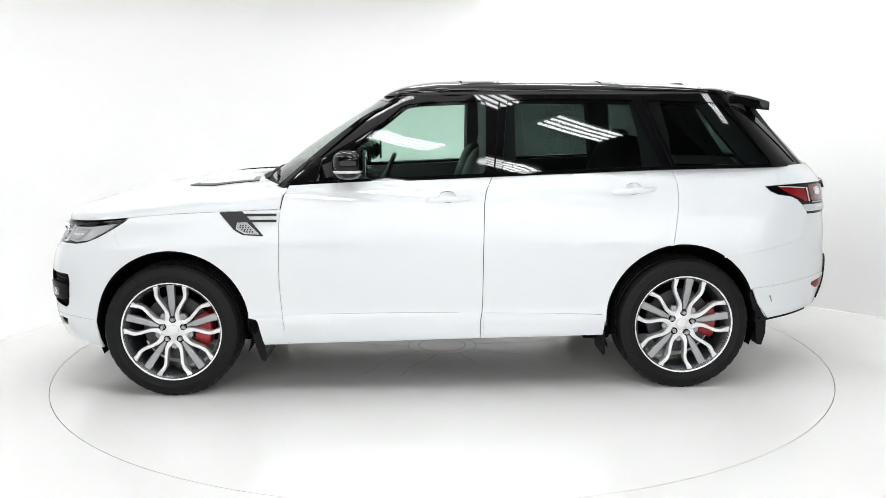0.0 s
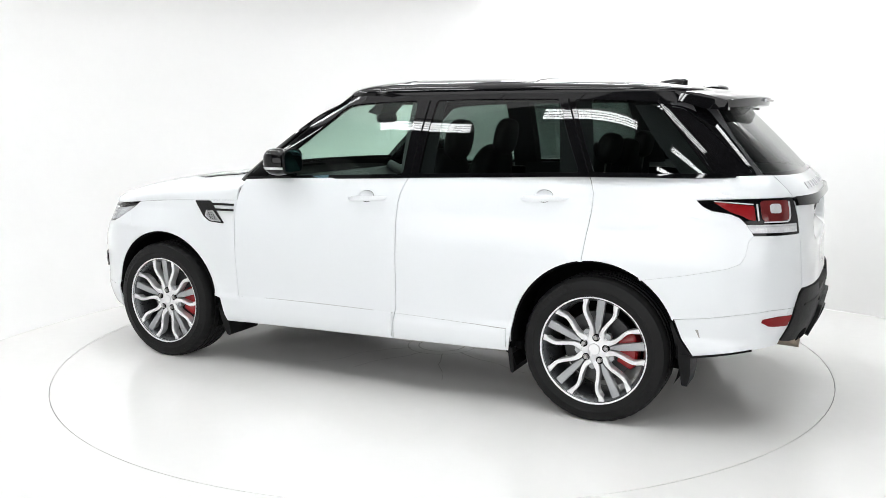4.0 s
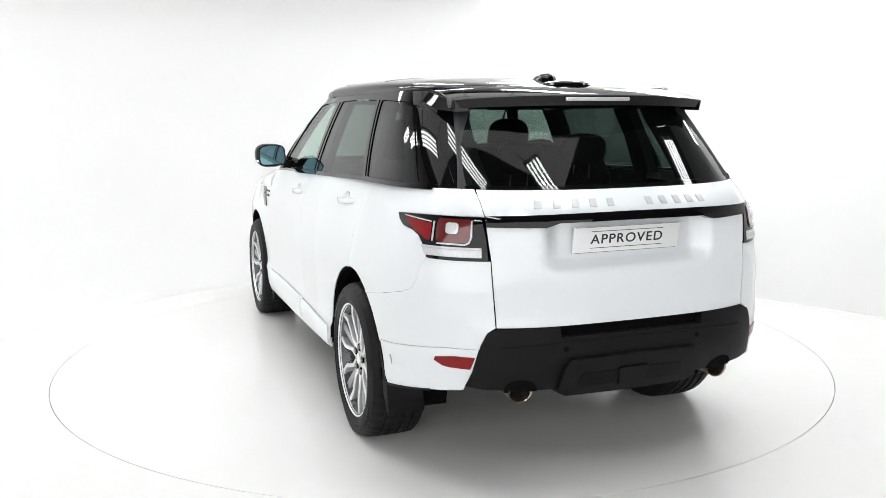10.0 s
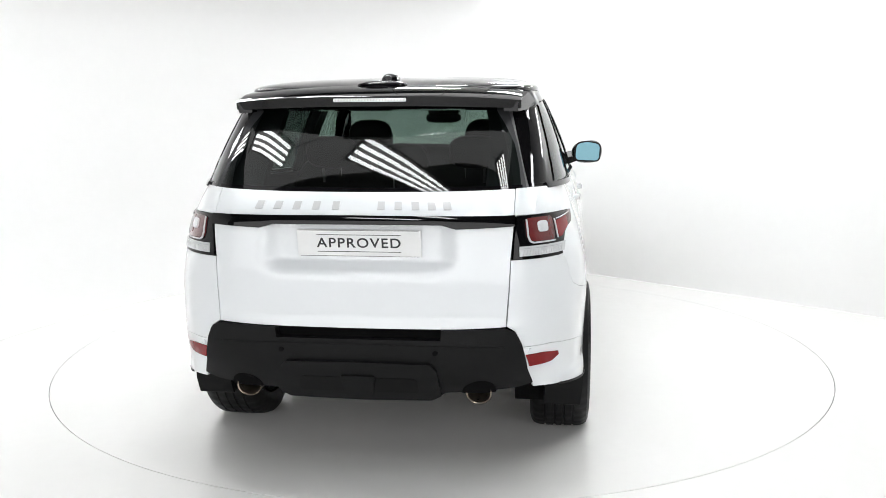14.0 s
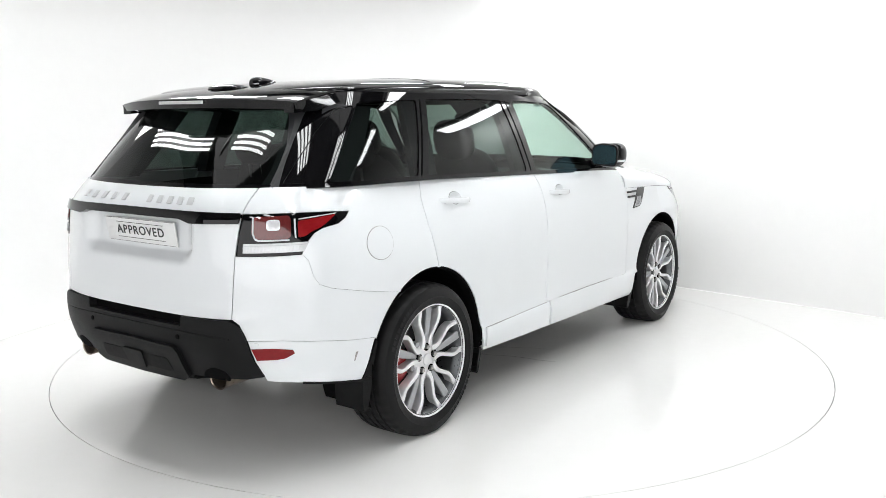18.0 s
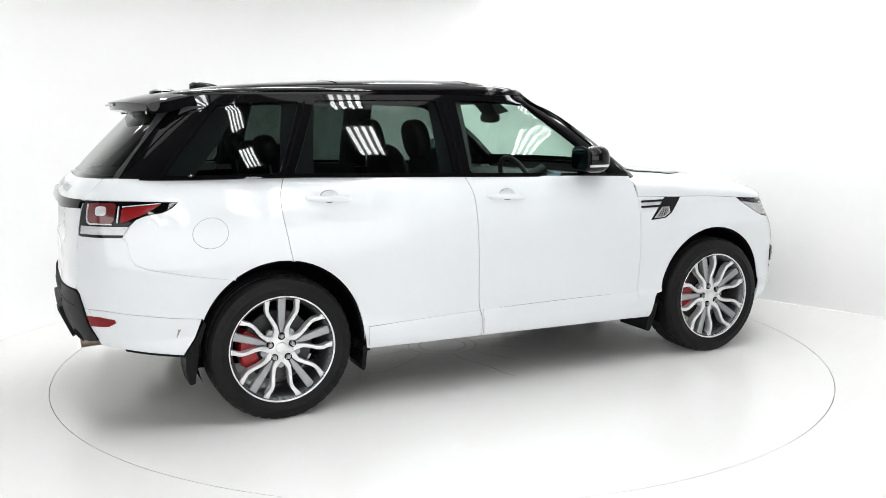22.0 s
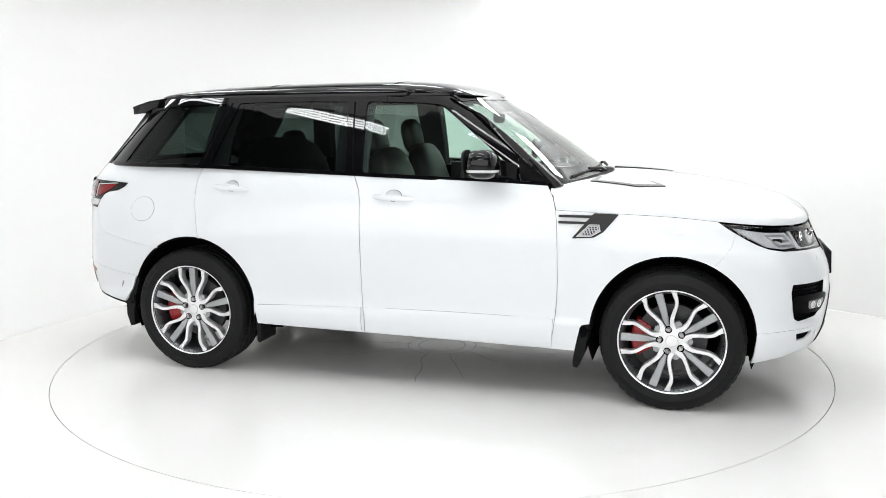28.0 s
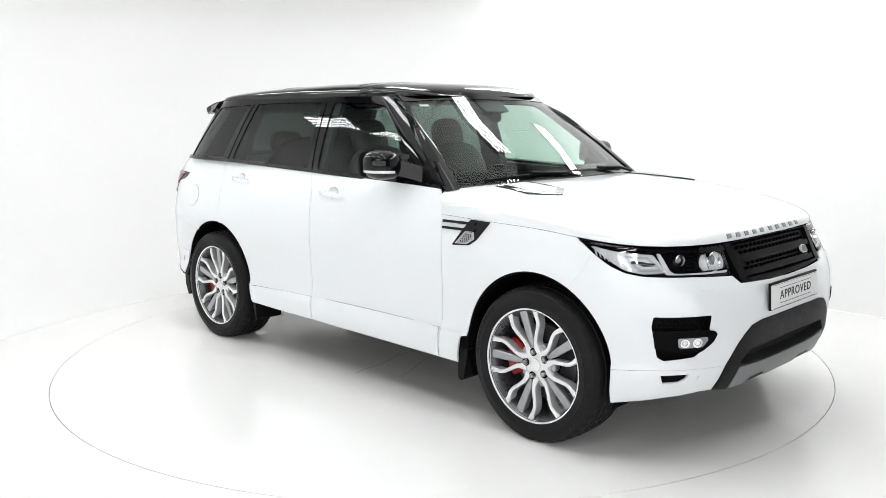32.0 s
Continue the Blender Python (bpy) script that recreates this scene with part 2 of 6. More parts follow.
def surface(poly, fn, holes=(), step=0.04, gap=0.0, rim=0.012, sg=1, out=0.0):
    """A panel: the outline poly (with holes) in a surface's own coordinates, carried into space by fn(a, b),
    with its edges turned inwards by rim. Returns points, faces and normals."""
    poly = dense(inset(poly, gap), step) if gap else dense(poly if signed_area(poly) > 0 else poly[::-1], step)
    holes = [dense(h if signed_area(h) > 0 else h[::-1], step) for h in holes]
    if gap:
        holes = [inset(h, -gap) for h in holes]
    loops = [poly] + holes
    pts, edges = [], []
    for lp in loops:
        k0 = len(pts)
        pts += [tuple(p) for p in lp]
        edges += [(k0 + i, k0 + (i + 1) % len(lp)) for i in range(len(lp))]
    xs, ys = [p[0] for p in poly], [p[1] for p in poly]
    gx, gy = np.meshgrid(np.arange(min(xs) + step / 2, max(xs), step), np.arange(min(ys) + step / 2, max(ys), step))
    gx[1::2] += step / 2
    gx, gy = gx.ravel(), gy.ravel()
    ok = np.ones(len(gx), bool)
    for i, lp in enumerate(loops):
        ins, dist = inside(gx, gy, lp)
        ok &= (ins if i == 0 else ~ins) & (dist > step * 0.5)
    nb = len(pts)
    pts += list(zip(gx[ok].tolist(), gy[ok].tolist()))
    vs, es, fs, ov, oe, of = geometry.delaunay_2d_cdt([Vector(p) for p in pts], edges, [], 1, 1e-6)
    P = [(v.x, v.y) for v in vs]
    keep = []
    cen = np.array([[sum(P[i][0] for i in f) / 3, sum(P[i][1] for i in f) / 3] for f in fs])
    if len(cen):
        ok = np.ones(len(cen), bool)
        for i, lp in enumerate(loops):
            ins, dist = inside(cen[:, 0], cen[:, 1], lp)
            ok &= ins if i == 0 else ~ins
        keep = [f for f, o in zip(fs, ok) if o]
    V, N = [], []
    e = 0.004
    for a, b in P:
        p = Vector(fn(a, b))
        da = Vector(fn(a + e, b)) - Vector(fn(a - e, b))
        db = Vector(fn(a, b + e)) - Vector(fn(a, b - e))
        nn = da.cross(db)
        nn = nn.normalized() if nn.length > 1e-9 else Vector((0, 0, 1))
        V.append(p)
        N.append(nn)
    F = [tuple(f) for f in keep]
    # orient by the face winding
    if F:
        way = sum((V[f[1]] - V[f[0]]).cross(V[f[2]] - V[f[0]]).dot(N[f[0]]) for f in F)
        if way < 0:
            F = [f[::-1] for f in F]
    return V, F, N, _edges_of(F), rim, out, sg


INWARD = []        # surfaces whose own coordinates run so that the normal points inwards


def _edges_of(F):
    """The border edges of a set of faces, in the faces' sense."""
    seen = {}
    for f in F:
        for i in range(len(f)):
            a, b = f[i], f[(i + 1) % len(f)]
            seen[(a, b)] = seen.get((a, b), 0) + 1
    return [(a, b) for (a, b) in seen if (b, a) not in seen]


def panel(name, poly, fn, mat, parent, label="", holes=(), step=0.04, gap=0.0, rim=0.012, sg=1, out=0.0, flip=False):
    """Builds surface() as an object. sg=-1 mirrors it to the car's other flank; out lifts it off the surface; flip turns the normals."""
    V, F, N, E, rim, out, sg = surface(poly, fn, holes, step, gap, rim, sg, out)
    if flip != (fn in INWARD):
        N = [-n for n in N]
        F = [f[::-1] for f in F]
        E = [(b, a) for a, b in E]
    V = [v + n * out for v, n in zip(V, N)]
    if rim:
        k = len(V)
        ids = {}
        for a, b in E:
            for i in (a, b):
                if i not in ids:
                    ids[i] = (len(V), len(V) + 1)
                    V += [V[i].copy(), V[i] - N[i] * rim]
                    N += [None, None]
        for a, b in E:
            a0, a1 = ids[a]
            b0, b1 = ids[b]
            d = (V[b0] - V[a0]).normalized()
            out_n = d.cross(N[a]) * (1 if rim > 0 else -1)
            F.append((b0, a0, a1, b1))
            for i in (a0, a1, b0, b1):
                N[i] = out_n if N[i] is None else (N[i] + out_n).normalized() if (N[i] + out_n).length > 1e-6 else out_n
        N = [n if n is not None else Vector((0, 0, 1)) for n in N]
    if sg < 0:
        V = [Vector((v.x, -v.y, v.z)) for v in V]
        N = [Vector((n.x, -n.y, n.z)) for n in N]
        F = [f[::-1] for f in F]
    return mesh_object(name, V, F, mat, parent, label, True, N)
# ---------------------------------------------------------------- the studio: floor, cyclorama, hall behind the camera
TABLE_R = 2.479


def build_floor():
    n = 160
    radii = [TABLE_R + 0.0045, 2.7, 3.2, 4.0, 6.0, 9.0, 14.0]
    V = [(r * math.cos(2 * math.pi * j / n), r * math.sin(2 * math.pi * j / n), 0.0) for r in radii for j in range(n)]
    F = [(i * n + j, (i + 1) * n + j, (i + 1) * n + (j + 1) % n, i * n + (j + 1) % n) for i in range(len(radii) - 1) for j in range(n)]
    k = len(V)
    V += [(V[j][0], V[j][1], -0.05) for j in range(n)]
    F += [(j, (j + 1) % n, k + (j + 1) % n, k + j) for j in range(n)]
    ob = mesh_object("floor", V, F, FLOOR_WHITE, None, "", False)
    tagged(ob, "glossy white painted studio floor", "floor", kind="structure")
    bm = bmesh.new()
    lathe(bm, [(TABLE_R - 0.05, -0.03), (TABLE_R + 0.05, -0.03)], 160, "z")
    ob = part("floor_joint", bm, GAP_GREY, None)
    tagged(ob, "dirty grey joint round the turntable", "floor joint", kind="structure")


def wall_profile(r, h):
    """Cove of radius r, then upright: offsets from the wall plane inwards, and heights."""
    pts = []
    for i in range(25):
        a = math.pi / 2 * i / 24
        pts.append((r * (1 - math.sin(a)), r * (1 - math.cos(a))))
    pts.append((0.0, h * 0.5))
    pts.append((0.0, h))
    return pts


def build_walls():
    # plan of the white wall, from the right round the back to the left, with a cove that fades in behind the car
    line = [(9.2, -5.08), (6.0, -1.88), (4.4, -0.28), (3.2, 0.92), (2.2, 1.92), (1.5, 2.62), (0.9, 3.2), (0.2, 3.75), (-0.8, 4.1), (-2.0, 4.0),
            (-3.2, 3.4), (-4.1, 2.4), (-4.7, 1.2), (-5.2, -0.5), (-6.0, -2.6), (-8.0, -5.0)]
    line = curve2(line, 0.12)
    n = len(line)
    rings = []
    for i, (x, y) in enumerate(line):
        a, b = line[max(i - 1, 0)], line[min(i + 1, n - 1)]
        d = Vector((b[0] - a[0], b[1] - a[1])).normalized()
        inw = Vector((-d.y, d.x))
        fade = min(1.0, max(0.0, (1.6 - x) / 1.6)) if y > -6 else 1.0
        r = 0.012 + 1.75 * fade * fade * (3 - 2 * fade)
        rings.append([(x + inw.x * o, y + inw.y * o, z + 0.001) for o, z in wall_profile(r, 4.7)])
    m = len(rings[0])
    V = [p for r in rings for p in r]
    F = [(i * m + j, (i + 1) * m + j, (i + 1) * m + j + 1, i * m + j + 1) for i in range(n - 1) for j in range(m - 1)]
    k = len(V)
    # the back of the wall, 12 cm behind
    for i, (x, y) in enumerate(line):
        a, b = line[max(i - 1, 0)], line[min(i + 1, n - 1)]
        d = Vector((b[0] - a[0], b[1] - a[1])).normalized()
        V += [(x + d.y * 0.12, y - d.x * 0.12, -0.02), (x + d.y * 0.12, y - d.x * 0.12, 4.7)]
    F += [(k + 2 * i, k + 2 * i + 1, k + 2 * i + 3, k + 2 * i + 2) for i in range(n - 1)]
    F += [(i * m + m - 1, (i + 1) * m + m - 1, k + 2 * i + 3, k + 2 * i + 1) for i in range(n - 1)]
    ob = mesh_object("wall_cyclorama", V, F, WALL_WHITE)
    tagged(ob, "seamless white cyclorama wall curving round the turntable", "wall", kind="structure")


def slab(name, x0, y0, z0, x1, y1, z1, mat, label, category):
    bm = bmesh.new()
    box(bm, ((x0 + x1) / 2, (y0 + y1) / 2, (z0 + z1) / 2), (x1 - x0, y1 - y0, z1 - z0))
    return tagged(part(name, bm, mat, None, smooth=False), label, category, kind="structure")


def build_hall():
    slab("wall_dado", -10.2, -12.2, 0, 10.2, -12.15, 2.4, HALL_PALE, "pale painted lower wall of the hall", "wall")
    slab("wall_south", -10.2, -12.4, 0, 10.2, -12.2, 6.4, HALL_DARK, "dark cladding wall of the hall", "wall")
    slab("wall_west", -10.4, -12.2, 0, -10.2, 8.0, 6.4, HALL_DARK, "dark cladding wall of the hall", "wall")
    slab("wall_east", 10.2, -12.2, 0, 10.4, 8.0, 6.4, HALL_DARK, "dark cladding wall of the hall", "wall")
    slab("wall_north", -10.2, 8.0, 0, 10.2, 8.2, 6.4, HALL_DARK, "dark cladding wall of the hall", "wall")
    slab("ceiling", -10.4, -12.4, 6.4, 10.4, 8.2, 6.6, HALL_DARK, "dark hall roof", "ceiling")


def light_bank():
    """A hanging light with four short tubes side by side."""
    base = new("fluorescent_light")
    tagged(base, "hanging four-tube fluorescent light in a grey tray, lit", "ceiling light", group="grid of lights over the studio")
    bm = bmesh.new()
    box(bm, (0, 0, 0.047), (1.04, 0.28, 0.05), bevel=0.01)
    part("housing", bm, HALL_STEEL, base, "grey painted housing")
    for i in range(4):
        bm = bmesh.new()
        y = -0.096 + 0.064 * i
        rod(bm, (-0.49, y, 0), (0.49, y, 0), 0.0165, n=12)
        part("tube", bm, TUBE, base, "lit fluorescent tube")
    for x in (-0.4, 0.4):
        bm = bmesh.new()
        rod(bm, (x, 0, 0.08), (x, 0, 3.4), 0.006, n=6)
        part("hanger", bm, HALL_STEEL, base)
    return base


build_floor()
build_walls()
build_hall()
# a square grid of lights, turned 45 degrees, 3 m over the floor
bank = light_bank()
ROWS = ((-2.42, (-1.65, -0.10)), (-2.00, (1.46, 3.22)), (-0.85, (-1.70, -0.25, 1.20, 2.72)), (0.85, (1.55, 3.00)), (1.08, (-1.35, 0.20)), (2.62, (-1.30, 0.25, 1.80)))
# the last four lie off the rows, added to brighten floor and left wall
GRID = [((along + across) / math.sqrt(2), (across - along) / math.sqrt(2)) for across, places in ROWS for along in places] + [(-0.23, -4.6), (-1.13, -5.09), (-3.40, 0.40), (-2.30, 1.50)]
bank.matrix_basis = pose(*GRID[0], 3.0, 0, 0, -45)
for gx0, gy0 in GRID[1:]:
    copy_thing(bank, pose(gx0, gy0, 3.0, 0, 0, -45))


def fill_housing(eye, target, sx, sy):
    """The black tray added behind a fill light's lit face, hung from the roof."""
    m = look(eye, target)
    base = new("fill_light")
    tagged(base, "added unseen fill light in a black tray hung from the hall roof, lit", "studio light")
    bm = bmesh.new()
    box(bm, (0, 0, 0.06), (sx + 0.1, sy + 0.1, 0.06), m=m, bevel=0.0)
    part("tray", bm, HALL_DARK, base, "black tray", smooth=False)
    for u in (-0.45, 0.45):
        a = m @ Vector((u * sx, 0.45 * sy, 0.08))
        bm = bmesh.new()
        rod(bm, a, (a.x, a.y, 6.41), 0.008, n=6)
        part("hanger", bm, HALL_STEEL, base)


# trays for the three added fill lights
fill_housing((-0.8, 0.0, 4.4), (-0.8, 0.0, 0.0), 6.0, 5.0)
fill_housing((-1.4, -7.6, 1.95), (-1.0, 0.0, 0.6), 17.0, 3.2)
fill_housing((-1.8, 0.4, 4.4), (-3.4, 3.4, 1.2), 4.0, 0.5)
# ---------------------------------------------------------------- the turntable
def build_turntable():
    table = new("turntable")
    tagged(table, "round white painted turntable flush with the floor", "turntable")
    bm = bmesh.new()
    lathe(bm, [(0.0005, 0), (0.6, 0), (1.2, 0), (1.9, 0), (TABLE_R, 0), (TABLE_R, -0.028)], 160, "z")
    part("disc", bm, FLOOR_WHITE, table, smooth=False)
    # worn marks in the paint round the middle: a hatch ring, and cracks running out of it
    for r, w in ((0.16, 0.004), (0.235, 0.003)):
        bm = bmesh.new()
        lathe(bm, [(r - w, 0.0015), (r + w, 0.0015)], 72, "z")
        part("hatch_ring", bm, CRACK, table, "worn grey ring in the paint", smooth=False)
    rnd = random.Random(4)
    for a in (5, 42, 78, 118, 150, 186, 214, 262, 300, 335):
        x, y = 0.22 * math.cos(radians(a)), 0.22 * math.sin(radians(a))
        h, w = radians(a), 0.004
        bm = bmesh.new()
        row = []
        for k in range(rnd.randint(9, 24)):
            h += rnd.uniform(-0.22, 0.22)
            d = rnd.uniform(0.025, 0.05)
            nx, ny_ = -math.sin(h) * w, math.cos(h) * w
            row.append((bm.verts.new((x - nx, y - ny_, 0.0015)), bm.verts.new((x + nx, y + ny_, 0.0015))))
            x, y, w = x + d * math.cos(h), y + d * math.sin(h), max(0.0008, w * rnd.uniform(0.82, 1.08))
        for (p, q), (r2, s2) in zip(row, row[1:]):
            bm.faces.new((p, r2, s2, q))
        part("crack", bm, CRACK, table, "grey crack in the paint", smooth=False)
    return table


turntable = build_turntable()
# ---------------------------------------------------------------- the car: its base surfaces (x ahead, y left, z up, metres)
XA, XB = 1.4615, -1.4615           # front and rear axle
HUB_Z = 0.3735                     # height of the wheel centres
KF, KR = 0.95, 0.98                # length of a front or rear corner per radian in the surface's own coordinate
SF, SR = XA + KF * math.pi / 2, XB - KR * math.pi / 2

FLANK = [(0.20, 0.92), (0.27, 0.955), (0.31, 0.977), (0.36, 0.986), (0.44, 0.988), (0.465, 0.978), (0.52, 0.974), (0.65, 0.979), (0.80, 0.984), (0.92, 0.981),
         (1.00, 0.973), (1.06, 0.962), (1.12, 0.948), (1.18, 0.930), (1.24, 0.906), (1.30, 0.88)]
NOSE = [(0.18, 2.131), (0.25, 2.191), (0.33, 2.246), (0.42, 2.283), (0.55, 2.303), (0.68, 2.303), (0.78, 2.281), (0.86, 2.238), (0.94, 2.199), (1.00, 2.169), (1.06, 2.121)]
TAIL = [(0.22, 2.27), (0.36, 2.380), (0.46, 2.432), (0.56, 2.468), (0.66, 2.476), (0.72, 2.472), (0.76, 2.466), (0.90, 2.462), (1.00, 2.458), (1.08, 2.456),
        (1.16, 2.448), (1.22, 2.410), (1.28, 2.352), (1.34, 2.29)]


def flank_y(x, z):
    y = interp(z, FLANK) - 0.013
    y -= 0.017 * max(0.0, min(1.0, (-x - 0.7) / 0.76))
    y -= 0.003 * max(0.0, (x - 0.4) / 1.06) ** 2
    hi = max(0.0, min(1.0, (z - 0.85) / 0.3))
    y -= 0.030 * min(1.0, hi * 2.2) * max(0.0, (x - 0.9) / 0.56) ** 2
    y -= 0.030 * hi * max(0.0, (-x - 0.3) / 1.16) ** 2
    return y


def corner(psi, a, b, n):
    c, s = math.cos(psi), math.sin(psi)
    r = ((abs(c) / a) ** n + (abs(s) / b) ** n) ** (-1.0 / n)
    return r * c, r * s


def body(s, z):
    """The skin below the waist: s runs along the left flank, round the nose (beyond SF to the right) or the tail (below SR)."""
    if s > XA:
        psi = (SF - s) / KF
        a, y = corner(psi, interp(z, NOSE) - XA, flank_y(XA, z), 3.5)
        return (XA + a, y, z)
    if s < XB:
        psi = (s - SR) / KR
        a, y = corner(psi, interp(z, TAIL) + XB, flank_y(XB, z), 3.7)
        return (XB - a, y + 0.0, z + 0.0)
    return (s, flank_y(s, z), z)


def find(lo, hi, f, target):
    flo = f(lo) - target
    for _ in range(40):
        mid = (lo + hi) / 2
        fm = f(mid) - target
        if (fm > 0) == (flo > 0):
            lo = mid
        else:
            hi = mid
    return (lo + hi) / 2


def at_x(x, z):
    """The surface coordinate of the left flank at x."""
    if XB <= x <= XA:
        return (x, z)
    if x > XA:
        return (find(XA, SF, lambda s: body(s, z)[0], x), z)
    return (find(SR, XB, lambda s: body(s, z)[0], x), z)


def nose_y(y, z):
    return (find(XA, 2 * SF - XA, lambda s: body(s, z)[1], y), z)


def tail_y(y, z):
    return (find(2 * SR - XB, XB, lambda s: body(s, z)[1], y), z)


def bx(*pts):
    return [at_x(x, z) for x, z in pts]


def ny(*pts):
    return [nose_y(y, z) for y, z in pts]


def ty(*pts):
    return [tail_y(y, z) for y, z in pts]


# greenhouse
WAIST = [(-2.3, 1.276), (-1.9, 1.272), (-1.4, 1.268), (-0.77, 1.249), (-0.35, 1.236), (0.18, 1.216), (0.5, 1.205), (0.8, 1.192), (1.0, 1.188)]
ROOF_Z = 1.69


def glass_y(z):
    t = (z - 1.2) / 0.5
    return 0.903 - 0.135 * t - 0.065 * t * t


def glass_taper(x, z):
    """How far the flank glass draws in towards the tail, most at the waist."""
    return 0.024 * max(0.0, min(1.0, (-x - 0.3) / 1.05)) ** 1.3 * max(0.0, min(1.0, (1.62 - z) / 0.35))


def rear_x(z):
    return interp(z, [(1.15, 2.44), (1.27, 2.345), (1.40, 2.225), (1.58, 2.045), (1.69, 1.93), (1.78, 1.84)])


def shield_x(z):
    return interp(z, [(1.10, 1.13), (1.20, 1.008), (1.30, 0.873), (1.40, 0.735), (1.50, 0.58), (1.60, 0.415), (1.70, 0.255), (1.78, 0.12)])


GB = -1.35
SHIELD_A = 0.36                    # depth of the windscreen's curve


def green_front(psi, z):
    a, y = corner(psi, SHIELD_A, glass_y(z) - 0.012, 3.6)
    return (shield_x(z) - SHIELD_A + a, y, z)


def green(s, z):
    """The glass surface of the left flank, round the D-pillar to the rear glass (s below) and round the A-pillar (s above)."""
    xa = shield_x(z) - SHIELD_A
    if s > xa:
        return green_front(math.pi / 2 - (s - xa) / SHIELD_A, z)
    if s < GB:
        psi = (s - (GB - 0.9 * math.pi / 2)) / 0.9
        a, y = corner(psi, rear_x(z) + GB, glass_y(z) - glass_taper(GB, z), 3.6)
        return (GB - a, y, z)
    t = max(0.0, min(1.0, (s + 0.3) / (xa + 0.3))) if xa > -0.3 else 0.0
    return (s, glass_y(z) - glass_taper(s, z) - 0.012 * t * t * (3 - 2 * t), z)


GR = GB - 0.9 * math.pi / 2


def gx(*pts):
    out = []
    for x, z in pts:
        if x < GB:
            out.append((find(GR, GB, lambda s: green(s, z)[0], x), z))
        elif x > shield_x(z) - SHIELD_A:
            xa = shield_x(z) - SHIELD_A
            out.append((find(xa, xa + SHIELD_A * math.pi / 2, lambda s: green(s, z)[0], x), z))
        else:
            out.append((x, z))
    return out


def rear_glass(v, z):
    """v is the distance round the tail from the middle."""
    return green(GR + v, z)


def rgy(*pts):
    return [(find(-0.9, 0.9, lambda v: rear_glass(v, z)[1], y), z) for y, z in pts]


def rear_s(*pts):
    """Places near the rear glass in the flank glass's coordinates."""
    return [(GR + v, z) for v, z in rgy(*pts)]


def shield(v, z):
    y = v
    return (shield_x(z) - 0.24 * y * y - 0.03 * y ** 4, y, z)


def shy(*pts):
    return [(find(-0.80, 0.80, lambda v: shield(v, z)[1], y), z) for y, z in pts]


# roof: a shallow dome over the outline of the greenhouse at ROOF_Z
ROOF_TOP = [(-2.2, 1.655), (-1.9, 1.715), (-1.6, 1.748), (-1.2, 1.772), (-0.8, 1.783), (-0.4, 1.787), (-0.1, 1.781), (0.05, 1.768), (0.14, 1.752), (0.21, 1.732), (0.28, 1.69)]


def roof_gauge(x, y):
    if x > shield_x(ROOF_Z) - SHIELD_A:
        a, b = (x - shield_x(ROOF_Z) + SHIELD_A) / SHIELD_A, abs(y) / (glass_y(ROOF_Z) - 0.012)
        return (a ** 3.6 + b ** 3.6) ** (1 / 3.6)
    if x < GB:
        a, b = (GB - x) / (rear_x(ROOF_Z) + GB), abs(y) / glass_y(ROOF_Z)
        return (a ** 3.6 + b ** 3.6) ** (1 / 3.6)
    return abs(y) / glass_y(ROOF_Z)


def dome(g, n):
    """From an even coordinate g (0 middle, 1 rim) the share of the half-width and of the height."""
    return corner((1 - min(g, 1.0)) * math.pi / 2, 1.0, 1.0, n)


def roof(x, y):
    g = roof_gauge(x, y)
    rho, h = dome(g, 3.4)
    sc = rho / g if g > 1e-5 else math.pi / 2
    c0 = shield_x(ROOF_Z) - SHIELD_A
    if x > c0:
        X, Y = c0 + (x - c0) * sc, y * sc
    elif x < GB:
        X, Y = GB + (x - GB) * sc, y * sc
    else:
        X, Y = x, y * sc
    return (X, Y, ROOF_Z + (max(interp(X, ROOF_TOP), ROOF_Z + 0.004) - ROOF_Z) * h)


# bonnet: a clamshell dome over the outline of the nose
def shut_z(x):
    """Height of the bonnet's lower edge."""
    return interp(x, [(0.7, 1.066), (1.13, 1.050), (1.45, 1.036), (1.65, 1.020), (1.9, 1.000), (2.1, 0.992), (2.3, 0.990)])


BONNET_TOP = [(0.6, 1.222), (0.95, 1.216), (1.2, 1.209), (1.46, 1.190), (1.76, 1.152), (2.0, 1.112), (2.3, 1.08)]


def bonnet_gauge(x, y):
    z = shut_z(x)
    if x > XA:
        a, b = (x - XA) / (interp(shut_z(2.2), NOSE) - XA), abs(y) / flank_y(XA, shut_z(XA))
        return (a ** 3.5 + b ** 3.5) ** (1 / 3.5)
    return abs(y) / flank_y(x, z)


def bonnet_n(x):
    return interp(x, [(0.7, 4.8), (1.0, 3.8), (1.4, 3.0), (1.8, 2.7), (2.2, 2.6)])


def bonnet(x, y):
    g = bonnet_gauge(x, y)
    rho, h = dome(g, bonnet_n(x))
    sc = rho / g if g > 1e-5 else math.pi / 2
    X, Y = (XA + (x - XA) * sc, y * sc) if x > XA else (x, y * sc)
    zb = shut_z(X)
    return (X, Y, zb + (interp(X, BONNET_TOP) - zb) * h)


def bonnet_dom(x, y):
    """The bonnet's own coordinates of a plan point."""
    g = min(bonnet_gauge(x, y), 1.0)
    n = bonnet_n(x)
    d = 1 - math.atan2(max(0.0, 1 - g ** n) ** (1 / n), g) / (math.pi / 2)
    sc = d / g if g > 1e-5 else 2 / math.pi
    return (XA + (x - XA) * sc, y * sc) if x > XA else (x, y * sc)


INWARD += [body, green, rear_glass]
# ---------------------------------------------------------------- the car: panels
car = new("car")
